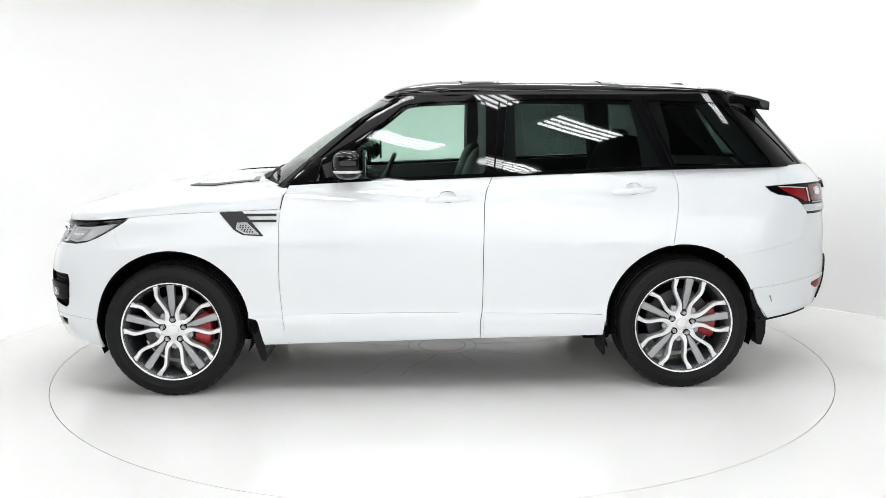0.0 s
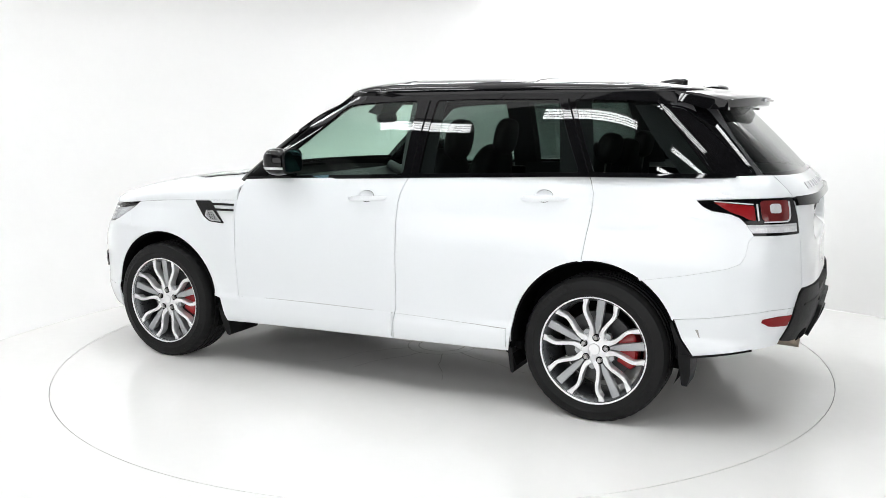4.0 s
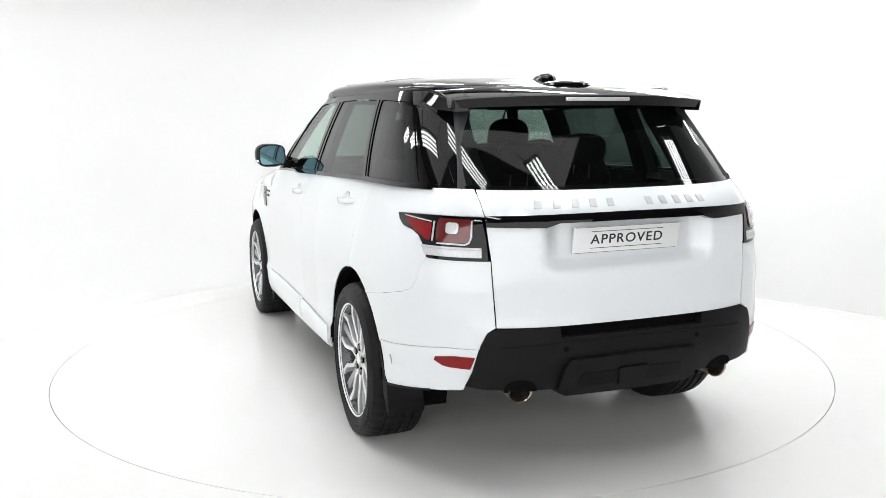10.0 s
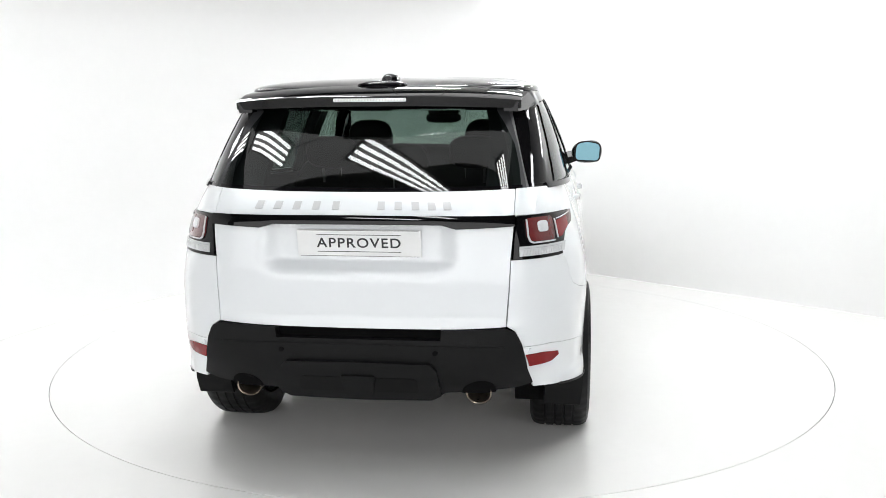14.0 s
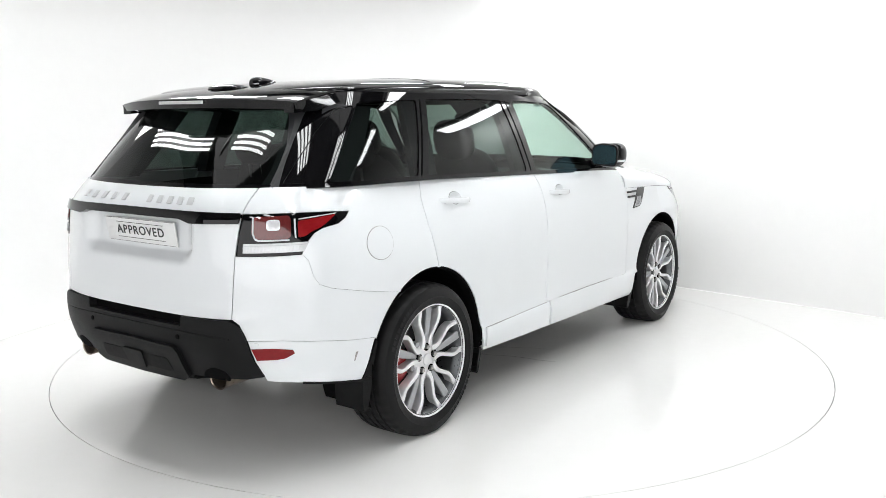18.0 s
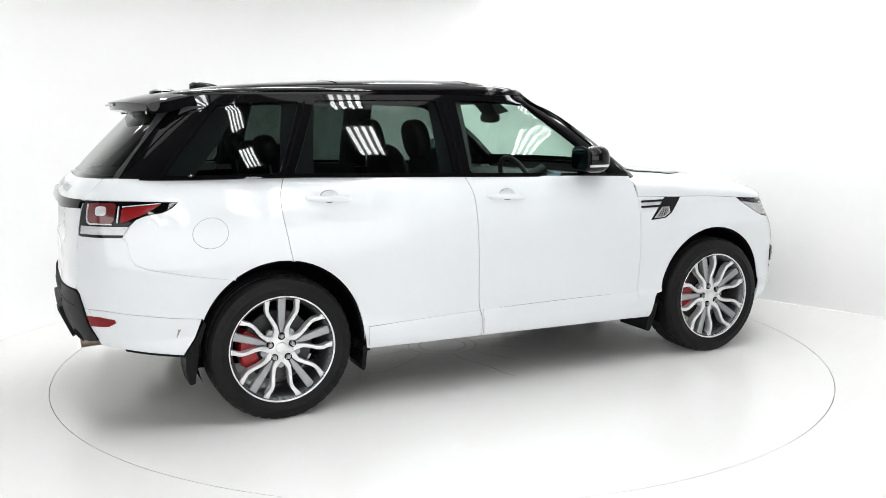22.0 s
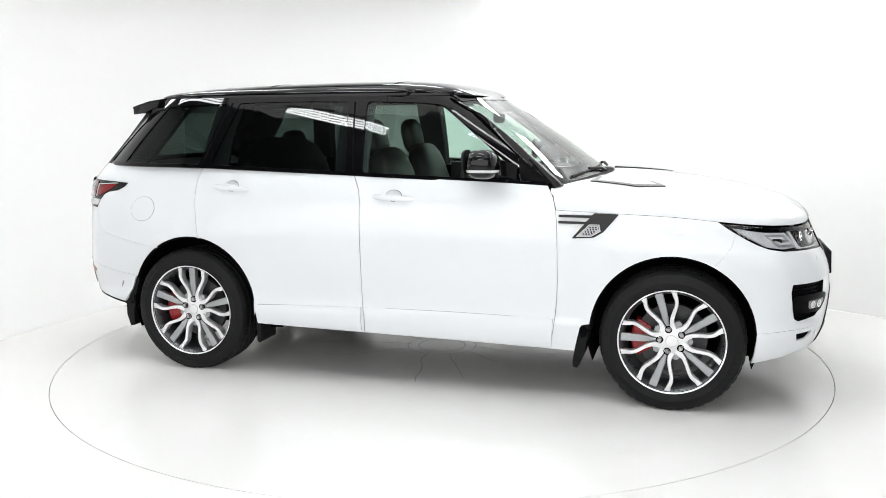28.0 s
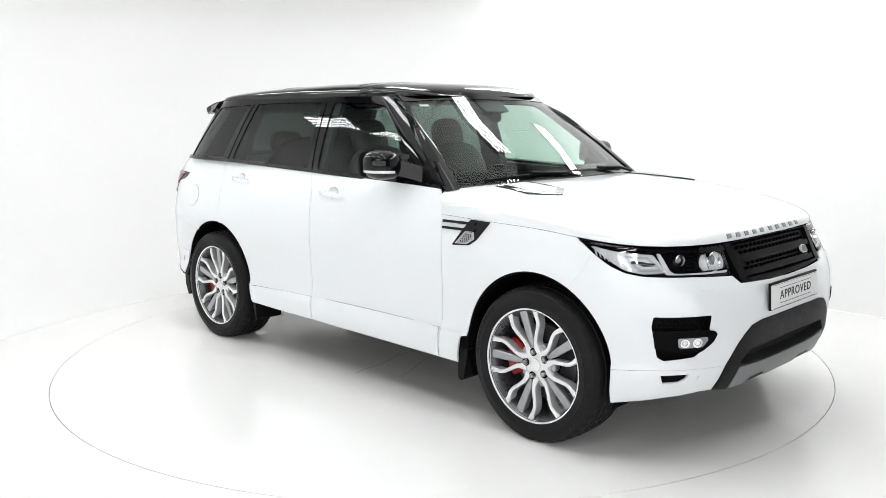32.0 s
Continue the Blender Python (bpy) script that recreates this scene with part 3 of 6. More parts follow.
tagged(car, "white five-door sport utility car with a black roof on the turntable", "car")


def arc(cx, cz, r, a0, a1, n=28):
    return [(cx + r * math.cos(radians(a0 + (a1 - a0) * i / n)), cz + r * math.sin(radians(a0 + (a1 - a0) * i / n))) for i in range(n + 1)]


def oval(cx, cz, r, k=1.0, n=24):
    return [(cx + r * k * math.cos(2 * math.pi * i / n), cz + r * math.sin(2 * math.pi * i / n)) for i in range(n)]


def waist(x):
    return interp(x, WAIST)


FRONT_SEAM = [(0.806, 0.287), (0.822, 0.36), (0.836, 0.45), (0.848, 0.629), (0.845, 0.85), (0.838, 1.0), (0.828, 1.066), (0.812, 1.13), (0.781, 1.192)]
MID_SEAM = [(-0.288, 0.308), (-0.288, 0.41), (-0.297, 0.455), (-0.302, 0.50), (-0.304, 0.617), (-0.308, 0.85), (-0.316, 1.096), (-0.336, 1.175), (-0.366, 1.237)]
BACK_SEAM = [(-1.390, 0.829), (-1.405, 0.93), (-1.424, 1.065), (-1.426, 1.13), (-1.424, 1.176), (-1.400, 1.25), (-1.387, 1.268)]
F_ARCH = (1.458, 0.400, 0.434)
R_ARCH = (-1.450, 0.402, 0.437)
LAMP_SIDE = [(1.672, 1.012), (1.72, 0.988), (1.765, 0.960), (1.82, 0.927), (1.87, 0.902), (1.93, 0.880), (2.0, 0.868)]
SHUT = [(x, shut_z(x)) for x in (0.828, 0.95, 1.1, 1.25, 1.4, 1.55, 1.672)]
TAIL_LAMP_TOP = [(-1.937, 1.158), (-2.05, 1.164), (-2.16, 1.168)]
TAIL_LAMP_LOW = [(-1.937, 1.158), (-1.966, 1.131), (-2.012, 1.110), (-2.093, 1.098), (-2.136, 1.080), (-2.168, 1.050), (-2.193, 1.015), (-2.205, 0.994)]


def bxs(pts, step=0.05):
    return bx(*curve2(pts, step))


def flank_panels(sg):
    P = {}
    fender = (bx(*curve2(FRONT_SEAM[:7], 0.06))
              + bx(*SHUT) + bx((1.715, 0.988), (1.762, 0.960), (1.745, 0.89))
              + bx(*arc(*F_ARCH, 62, 174)) + bx((0.985, 0.436), (0.975, 0.42), (0.945, 0.284)))
    P["fender"] = panel("front_wing", fender, body, WHITE_PAINT, car, "white front wing", step=0.026, gap=0.0005, sg=sg)
    belt = [(x, waist(x)) for x in (0.6, 0.4, 0.2, 0.0, -0.2)]
    door = bx(*curve2(FRONT_SEAM, 0.06)) + bx(*belt) + bx(*curve2(MID_SEAM, 0.06)[::-1])
    P["front_door"] = panel("front_door", door, body, WHITE_PAINT, car, "white front door", step=0.024, holes=[oval(-0.105, 1.120, 0.028, 1.55)], gap=0.0021, sg=sg)
    belt = [(x, waist(x)) for x in (-0.5, -0.7, -0.9, -1.1, -1.25)]
    door = (bx(*curve2(MID_SEAM, 0.06)) + bx(*belt) + bx(*curve2(BACK_SEAM, 0.06)[::-1])
            + bx(*arc(*R_ARCH, 82, -4)[1:]) + bx((-1.006, 0.40), (-0.996, 0.318)))
    P["rear_door"] = panel("rear_door", door, body, WHITE_PAINT, car, "white rear door", step=0.024, holes=[oval(-1.167, 1.155, 0.028, 1.55)], gap=0.0021, sg=sg)
    belt = [(x, waist(x)) for x in (-1.5, -1.7, -1.9, -2.05, -2.2)]
    quarter = (bx(*curve2(BACK_SEAM, 0.06)) + bx(*belt) + ty((0.70, 1.274), (0.636, 1.274), (0.634, 1.22), (0.633, 1.170), (0.70, 1.170))
               + bx(*TAIL_LAMP_TOP[::-1]) + bx(*TAIL_LAMP_LOW[1:]) + bx((-2.185, 0.97), (-2.175, 0.90), (-2.155, 0.862), (-2.10, 0.838), (-1.9, 0.795), (-1.69, 0.757))
               + bx(*arc(*R_ARCH, 124, 82)[1:-1]))
    P["quarter"] = panel("rear_wing", quarter, body, WHITE_PAINT, car, "white rear wing", gap=0.0009, sg=sg)
    upper = (bx((-1.69, 0.757), (-1.9, 0.795), (-2.10, 0.838), (-2.155, 0.862), (-2.175, 0.90), (-2.185, 0.97), (-2.205, 0.994))
             + ty((0.74, 0.992), (0.624, 0.992), (0.620, 0.88), (0.612, 0.74), (0.611, 0.722), (0.644, 0.700), (0.668, 0.650), (0.672, 0.632))
             + bx((-2.30, 0.632), (-2.15, 0.612), (-2.0, 0.590), (-1.862, 0.575)) + bx(*arc(*R_ARCH, 158, 124)[:-1]))
    P["bumper_corner"] = panel("rear_bumper_corner", upper, body, WHITE_PAINT, car, "white upper corner of the rear bumper", gap=0.0003, sg=sg)
    lower = (bx((-1.862, 0.575), (-2.0, 0.590), (-2.15, 0.612), (-2.30, 0.632)) + ty((0.672, 0.632), (0.690, 0.54), (0.715, 0.445)) + bx((-2.22, 0.432), (-1.96, 0.395), (-1.90, 0.48)))
    P["bumper_lower"] = panel("rear_bumper_flank", lower, body, WHITE_PAINT, car, "white lower corner of the rear bumper", gap=0.002, sg=sg)
    sill = bx((-1.905, 0.402), (-1.96, 0.400), (-2.22, 0.437), (-2.22, 0.427), (-1.96, 0.388), (-1.91, 0.384))
    panel("bumper_edge_trim", sill, body, BLACK_PLASTIC, P["bumper_lower"], "black lower edge of the bumper", rim=0.02, out=0.0015, sg=sg)
    # raised lower mouldings of the doors
    mould = [(0.820, 0.312), (0.826, 0.455), (0.55, 0.462), (0.25, 0.464), (-0.05, 0.462), (-0.282, 0.458), (-0.280, 0.325)]
    panel("door_moulding", bx(*mould), body, WHITE_PAINT, P["front_door"], "white lower door moulding", step=0.05, rim=0.014, out=0.012, sg=sg)
    mould = [(-0.306, 0.328), (-0.308, 0.457), (-0.55, 0.452), (-0.80, 0.446), (-0.985, 0.440), (-0.985, 0.340)]
    panel("door_moulding", bx(*mould), body, WHITE_PAINT, P["rear_door"], "white lower door moulding", step=0.05, rim=0.014, out=0.012, sg=sg)
    # grey strip painted for the crease's shade line over the mouldings
    for door, pts in (("front_door", [(0.826, 0.458), (0.55, 0.465), (0.25, 0.467), (-0.05, 0.465), (-0.282, 0.461)]), ("rear_door", [(-0.308, 0.460), (-0.55, 0.455), (-0.80, 0.449), (-0.985, 0.443)])):
        panel("moulding_shade", bx(*pts) + bx(*[(x, z - 0.0045) for x, z in pts[::-1]]), body, GAP_GREY, P[door], "grey strip for the shade line over the moulding", step=0.05, rim=0.0, out=0.0012, sg=sg)
    # inner dark shell behind the gaps, and the wheel housings
    shell = (bx((0.98, 0.30), (-0.96, 0.33)) + bx(*arc(*R_ARCH, -6, 172)[::1]) + bx((-2.0, 0.42), (-2.2, 0.45))
             + ty((0.62, 0.47), (0.62, 1.20)) + bx((-2.0, 1.20), (-1.4, 1.22), (-0.3, 1.20), (0.78, 1.15), (1.1, 1.03), (1.6, 1.0), (1.75, 0.93), (1.9, 0.84))
             + ny((0.5, 0.82), (0.5, 0.45)) + bx((2.1, 0.36), (1.9, 0.32)) + bx(*arc(*F_ARCH, -6, 186)))
    panel("inner_shell", shell, body, DARK_INNER, car, "dark inner shell behind the panel joints", step=0.08, rim=0.0, out=-0.022, sg=sg)
    for cx, cz, r, tag in ((*F_ARCH, "front"), (*R_ARCH, "rear")):
        a = arc(cx, cz, r + 0.012, -22, 202, 40)
        V, F = [], []
        for x, z in a:
            yo = body(*at_x(x, max(z, 0.3)))[1] - 0.018
            V += [(x, sg * yo, z), (x, sg * 0.62, z)]
        F = [(2 * i, 2 * i + 1, 2 * i + 3, 2 * i + 2) for i in range(len(a) - 1)]
        k = len(V)
        V += [(x, sg * 0.62, z) for x, z in a]
        F.append(tuple(range(k, len(V))))
        mesh_object("wheel_housing", V, F, DARK_INNER, car, "dark wheel housing", False)
        # black lip just inside the arch edge
        bm = bmesh.new()
        ring = []
        for x, z in arc(cx, cz, r, -3, 183, 48):
            nx, nz = (x - cx) / r, (z - cz) / r
            y0 = body(*at_x(x, max(z, 0.3)))[1] - 0.004
            ring.append([(x, sg * y0, z), (x - nx * 0.009, sg * (y0 - 0.004), z - nz * 0.009), (x - nx * 0.009, sg * (y0 - 0.05), z - nz * 0.009), (x, sg * (y0 - 0.05), z)])
        loft(bm, ring)
        part("arch_lip", bm, DARK_INNER, car, "black wheel arch lip")
    return P


flanks = {1: flank_panels(1), -1: flank_panels(-1)}


def nose_outline():
    """The front bumper's outline, from its left arch over the lamp and grille to the right."""
    left = (bx(*arc(*F_ARCH, 5, 62)) + bx((1.745, 0.89), (1.762, 0.960)) + bx(*LAMP_SIDE[3:]) + ny((0.70, 0.862), (0.58, 0.854), (0.485, 0.848), (0.448, 0.812), (0.2, 0.800), (0.0, 0.797)))
    mirror = [(2 * SF - s, z) for s, z in left[:-1]][::-1]
    low = ny((-0.567, 0.452), (-0.507, 0.542), (-0.46, 0.585), (-0.41, 0.618), (-0.325, 0.632), (0.0, 0.634), (0.325, 0.632), (0.41, 0.618), (0.46, 0.585), (0.507, 0.542), (0.567, 0.452))
    side_l = bx((2.18, 0.455), (2.05, 0.452), (1.89, 0.440))
    return left + mirror + [(2 * SF - s, z) for s, z in side_l[::-1]] + low + side_l


def fog_hole():
    return rounded(bx((2.058, 0.694), (2.052, 0.650), (2.072, 0.512), (2.095, 0.496)) + ny((0.735, 0.512), (0.675, 0.570), (0.648, 0.606), (0.680, 0.632), (0.668, 0.696)), 0.008)


holes = [fog_hole(), [(2 * SF - s, z) for s, z in fog_hole()]]
front_bumper = panel("front_bumper", nose_outline(), body, WHITE_PAINT, car, "white front bumper", holes=holes, gap=0.0002, step=0.035)


def slot_hole():
    return bx((2.090, 0.428), (2.094, 0.393)) + ny((0.785, 0.396), (0.762, 0.412), (0.752, 0.431))


for sg in (1, -1):
    low = (bx((1.89, 0.440), (2.05, 0.452), (2.18, 0.455)) + ny((0.567, 0.452), (0.585, 0.39), (0.600, 0.335), (0.673, 0.337)) + bx((2.081, 0.318), (1.95, 0.288), (1.868, 0.268), (1.882, 0.34)))
    ob = panel("front_bumper_flank", low, body, WHITE_PAINT, car, "white lower corner of the front bumper", holes=[slot_hole()], gap=0.001, step=0.03, sg=sg)
    panel("slot", slot_hole(), body, DARK_INNER, ob, "black slot", step=0.03, rim=0, out=-0.010, sg=sg)

# black lower apron of the nose with its intake
APRON = [(0.600, 0.335), (0.585, 0.39), (0.567, 0.452), (0.507, 0.542), (0.46, 0.585), (0.41, 0.618), (0.325, 0.632)]
apron = ny(*APRON, (0.15, 0.634), (0.0, 0.634), (-0.15, 0.634)) + ny(*[(-y, z) for y, z in APRON[::-1]]) + ny((-0.50, 0.318), (-0.2, 0.325), (0.2, 0.325), (0.50, 0.318))
intake = ny((0.470, 0.440), (0.40, 0.502), (0.2, 0.508), (0.0, 0.510), (-0.2, 0.508), (-0.40, 0.502), (-0.470, 0.440), (-0.25, 0.432), (0.0, 0.430), (0.25, 0.432))
front_apron = panel("front_apron", apron, body, BLACK_PLASTIC, car, "black plastic lower apron of the nose", holes=[intake], gap=0.001, step=0.03, out=0.004, rim=0.03)
panel("intake_mesh", intake, body, SOOT, front_apron, "black lower air intake", step=0.04, rim=-0.055, out=-0.05)
skid = ny((0.490, 0.325), (0.468, 0.428), (0.25, 0.422), (0.0, 0.420), (-0.25, 0.422), (-0.468, 0.428), (-0.490, 0.325), (-0.36, 0.322), (-0.33, 0.352), (-0.20, 0.352), (-0.17, 0.326), (0.17, 0.326), (0.20, 0.352), (0.33, 0.352), (0.36, 0.322))
panel("skid_plate", skid, body, SILVER_PLASTIC, front_apron, "grey skid plate", step=0.03, out=0.009, rim=0.02)

# bonnet
edge = [(x, flank_y(x, shut_z(x))) for x in (0.83, 0.95, 1.1, 1.25, 1.4)]
nose_edge = []
for i in range(1, 24):
    a, y = corner(math.pi / 2 * (1 - i / 24), interp(shut_z(2.2), NOSE) - XA, flank_y(XA, shut_z(XA)), 3.5)
    nose_edge.append((XA + a, y))
half = edge + [(XA, flank_y(XA, shut_z(XA)))] + nose_edge
tip = (interp(shut_z(2.2), NOSE), 0.0)
rear_line = [(0.812, -0.938), (0.794, -0.920), (0.792, -0.898), (0.812, -0.86), (0.868, -0.80), (0.962, -0.60), (1.025, -0.30), (1.042, 0.0), (1.025, 0.30), (0.962, 0.60), (0.868, 0.80), (0.812, 0.86), (0.792, 0.898), (0.794, 0.920), (0.812, 0.938)]


outline = half + [tip] + [(x, -y) for x, y in half[::-1]] + [bonnet_dom(*p) for p in rear_line]
bonnet_ob = panel("bonnet", outline, bonnet, WHITE_PAINT, car, "white clamshell bonnet", gap=0.0036, step=0.035)

# tailgate: with a shallow recess for the number plate
def tailgate_fn(s, z):
    x, y, zz = body(s, z)
    a = max(0.0, min(1.0, (0.425 - abs(y)) / 0.10)) * max(0.0, min(1.0, (z - 0.925) / 0.075)) * max(0.0, min(1.0, (1.145 - z) / 0.006))
    return (x + 0.060 * a * a * (3 - 2 * a), y, zz)


INWARD.append(tailgate_fn)
gate = ty((0.633, 1.274), (0.634, 1.22), (0.632, 1.168), (0.622, 0.992), (0.612, 0.80), (0.609, 0.720), (0.40, 0.716), (0.0, 0.714), (-0.40, 0.716), (-0.609, 0.720), (-0.612, 0.80), (-0.622, 0.992), (-0.632, 1.168), (-0.634, 1.22), (-0.633, 1.274), (-0.3, 1.268), (0.0, 1.266), (0.3, 1.268))
tailgate = panel("tailgate", gate, tailgate_fn, WHITE_PAINT, car, "white tailgate", gap=0.0014, step=0.025)
bar = ty((0.632, 1.169), (0.632, 1.127), (0.405, 1.122), (0.345, 1.138), (0.0, 1.139), (-0.345, 1.138), (-0.405, 1.122), (-0.632, 1.127), (-0.632, 1.169), (-0.3, 1.172), (0.0, 1.173), (0.3, 1.172))
panel("tailgate_bar", bar, body, BLACK_PAINT, tailgate, "gloss black trim bar", step=0.03, out=0.016, rim=0.03, gap=0.001)

# black rear bumper
RB = [(0.606, 0.716), (0.644, 0.697), (0.668, 0.648), (0.690, 0.54), (0.712, 0.470), (0.64, 0.455), (0.512, 0.449), (0.36, 0.441)]
rb = ty(*RB, (0.335, 0.425), (0.0, 0.425), (-0.335, 0.425)) + ty(*[(-y, z) for y, z in RB[::-1]]) + ty((-0.346, 0.714), (-0.342, 0.672), (0.342, 0.672), (0.346, 0.714))
rear_bumper = panel("rear_bumper", rb, body, BLACK_PLASTIC, car, "matt black plastic rear bumper", gap=0.001, step=0.03, out=0.010, rim=0.04)
step_poly = ty((0.346, 0.716), (0.342, 0.672), (-0.342, 0.672), (-0.346, 0.716))
panel("bumper_step", step_poly, body, DARK_INNER, rear_bumper, "black loading step", step=0.04, out=-0.03, rim=0)
ins = ty((0.300, 0.578), (0.326, 0.553), (0.336, 0.480), (0.342, 0.440), (0.30, 0.418), (0.0, 0.412), (-0.30, 0.418), (-0.342, 0.440), (-0.336, 0.480), (-0.326, 0.553), (-0.300, 0.578), (0.0, 0.582))
tow = panel("tow_cover", ins, body, BLACK_PLASTIC, rear_bumper, "black towing-eye cover", step=0.03, out=0.030, rim=0.03)

# flat darker patch on the cover, drawn for a recess's shade
well = rounded(ty((0.245, 0.520), (-0.245, 0.520), (-0.255, 0.455), (0.255, 0.455)), 0.02)
panel("tow_shade", well, body, RECESS_BLACK, tow, "darker patch for the cover's shaded recess", step=0.03, out=0.0315, rim=0.002)
tongue = rounded(ty((0.075, 0.530), (-0.075, 0.530), (-0.055, 0.440), (0.055, 0.440)), 0.015)
panel("tow_tongue", tongue, body, BLACK_PLASTIC, tow, "black ridge of the cover", step=0.03, out=0.040, rim=0.012)
lip = ty((0.30, 0.412), (-0.30, 0.412), (-0.27, 0.396), (0.27, 0.396))
panel("lower_lip", lip, body, STEEL, rear_bumper, "bare metal edge under the bumper", step=0.04, out=-0.01, rim=0.03)
crease = ty((0.60, 0.640), (0.34, 0.650), (0.0, 0.652), (-0.34, 0.650), (-0.60, 0.640), (-0.60, 0.632), (-0.34, 0.641), (0.0, 0.643), (0.34, 0.641), (0.60, 0.632))
panel("bumper_crease", crease, body, BLACK_PLASTIC, rear_bumper, "raised crease of the bumper", step=0.03, out=0.0135, rim=0.006)

# ---------------------------------------------------------------- greenhouse
def strip(name, low, high, mat, parent, label, sg=1, out=0.0, rim=0.01, fn=green, gap=0.001, step=0.04, holes=()):
    return panel(name, low + high[::-1], fn, mat, parent, label, gap=gap, step=step, sg=sg, out=out, rim=rim, holes=holes)


def dlo(x):
    """Top edge of the side glass."""
    return interp(x, [(-2.1, 1.575), (-1.75, 1.628), (-1.3, 1.650), (-0.8, 1.659), (-0.3, 1.655), (0.0, 1.645), (0.12, 1.636)])


def slant(x0, z0, x1, z1, n=14):
    return [(x0 + (x1 - x0) * i / n, z0 + (z1 - z0) * i / n) for i in range(n + 1)]


def side_glass(sg):
    belt = lambda x: waist(x) + 0.015
    top = lambda xs: gx(*[(x, dlo(x)) for x in xs])
    base = lambda xs: gx(*[(x, belt(x)) for x in xs])
    f = rounded(gx(*slant(0.650, belt(0.65), 0.128, 1.632)) + top((0.0, -0.15, -0.335)) + gx((-0.328, 1.45), (-0.318, belt(-0.318))) + base((-0.1, 0.1, 0.3, 0.5)), 0.025)
    r = rounded(gx((-0.420, belt(-0.42)), (-0.438, 1.45), (-0.462, 1.655)) + top((-0.7, -0.9, -1.185)) + gx((-1.195, 1.62), (-1.265, 1.45), (-1.338, belt(-1.338))) + base((-1.0, -0.75)), 0.018)
    q = rounded(gx((-1.420, belt(-1.42)), (-1.350, 1.45), (-1.272, 1.650)) + top((-1.45, -1.6, -1.70)) + gx((-1.79, 1.53), (-1.90, 1.40), (-1.990, belt(-1.99))) + base((-1.8, -1.6)), 0.012)
    d = rounded(gx((-2.004, belt(-2.0)), (-1.918, 1.40), (-1.808, 1.53), (-1.728, 1.622)) + gx((-1.83, 1.600), (-1.95, 1.505), (-2.08, 1.38), (-2.170, belt(-2.17))), 0.012)
    # black frame sheet round the panes
    low = gx(*[(x, waist(x) - 0.004) for x in (0.785, 0.6, 0.3, 0.0, -0.3, -0.6, -0.9, -1.2, -1.5, -1.8, -2.0, -2.12)]) + rear_s((0.71, 1.272), (0.668, 1.270))
    up = rear_s((0.655, 1.36), (0.632, 1.47), (0.605, 1.575)) + gx((-1.86, 1.66), (-1.75, 1.688), (-1.5, 1.69), (-1.2, 1.69), (-0.8, 1.69), (-0.4, 1.69), (0.0, 1.69), (0.16, 1.685)) + gx(*slant(0.205, 1.665, 0.735, 1.236))
    surround = panel("side_window_frame", low + up, green, BLACK_PAINT, car, "gloss black window surround and pillars", holes=[f, r, q, d], gap=0.001, step=0.028, rim=0.022, sg=sg)
    for name, poly, mat, label in (("front_side_window", f, CLEAR_GLASS, "lightly tinted front side window"), ("rear_side_window", r, DARK_GLASS, "dark tinted rear side window"),
                                   ("quarter_window", q, DARK_GLASS, "dark tinted quarter window"), ("corner_window", d, BLACK_PAINT, "gloss black corner panel")):
        g = panel(name, poly, green, mat, car, label, step=0.028, rim=0.0, out=-0.005, sg=sg)
        g.visible_shadow = False
    # belt moulding, door-frame joints
    mould = gx(*[(x, waist(x) - 0.012) for x in (0.79, 0.5, 0.2, -0.1, -0.4, -0.7, -1.0, -1.3, -1.6, -1.9, -2.1)])
    mould2 = gx(*[(x, waist(x) + 0.012) for x in (0.77, 0.5, 0.2, -0.1, -0.4, -0.7, -1.0, -1.3, -1.6, -1.9, -2.1)])
    strip("belt_moulding", mould, mould2, BLACK_PAINT, surround, "gloss black waist moulding", sg=sg, out=0.010, rim=0.012)
    for top_x, bot_x in ((-0.415, -0.372), (-1.235, -1.392)):
        t0 = gx((bot_x + 0.004, waist(bot_x) + 0.012), (top_x + 0.004, 1.655))
        t1 = gx((bot_x - 0.004, waist(bot_x) + 0.012), (top_x - 0.004, 1.655))
        strip("frame_joint", t0, t1, DARK_INNER, surround, "dark door frame joint", sg=sg, out=0.0025, rim=0.002, gap=0)


side_glass(1)
side_glass(-1)

# windscreen, its pillars and header
def edge_y(z):
    """Half-width of the windscreen at a height."""
    return 0.845 - 0.165 * (z - 1.19) / 0.47 - 0.01 * ((z - 1.19) / 0.47) ** 2


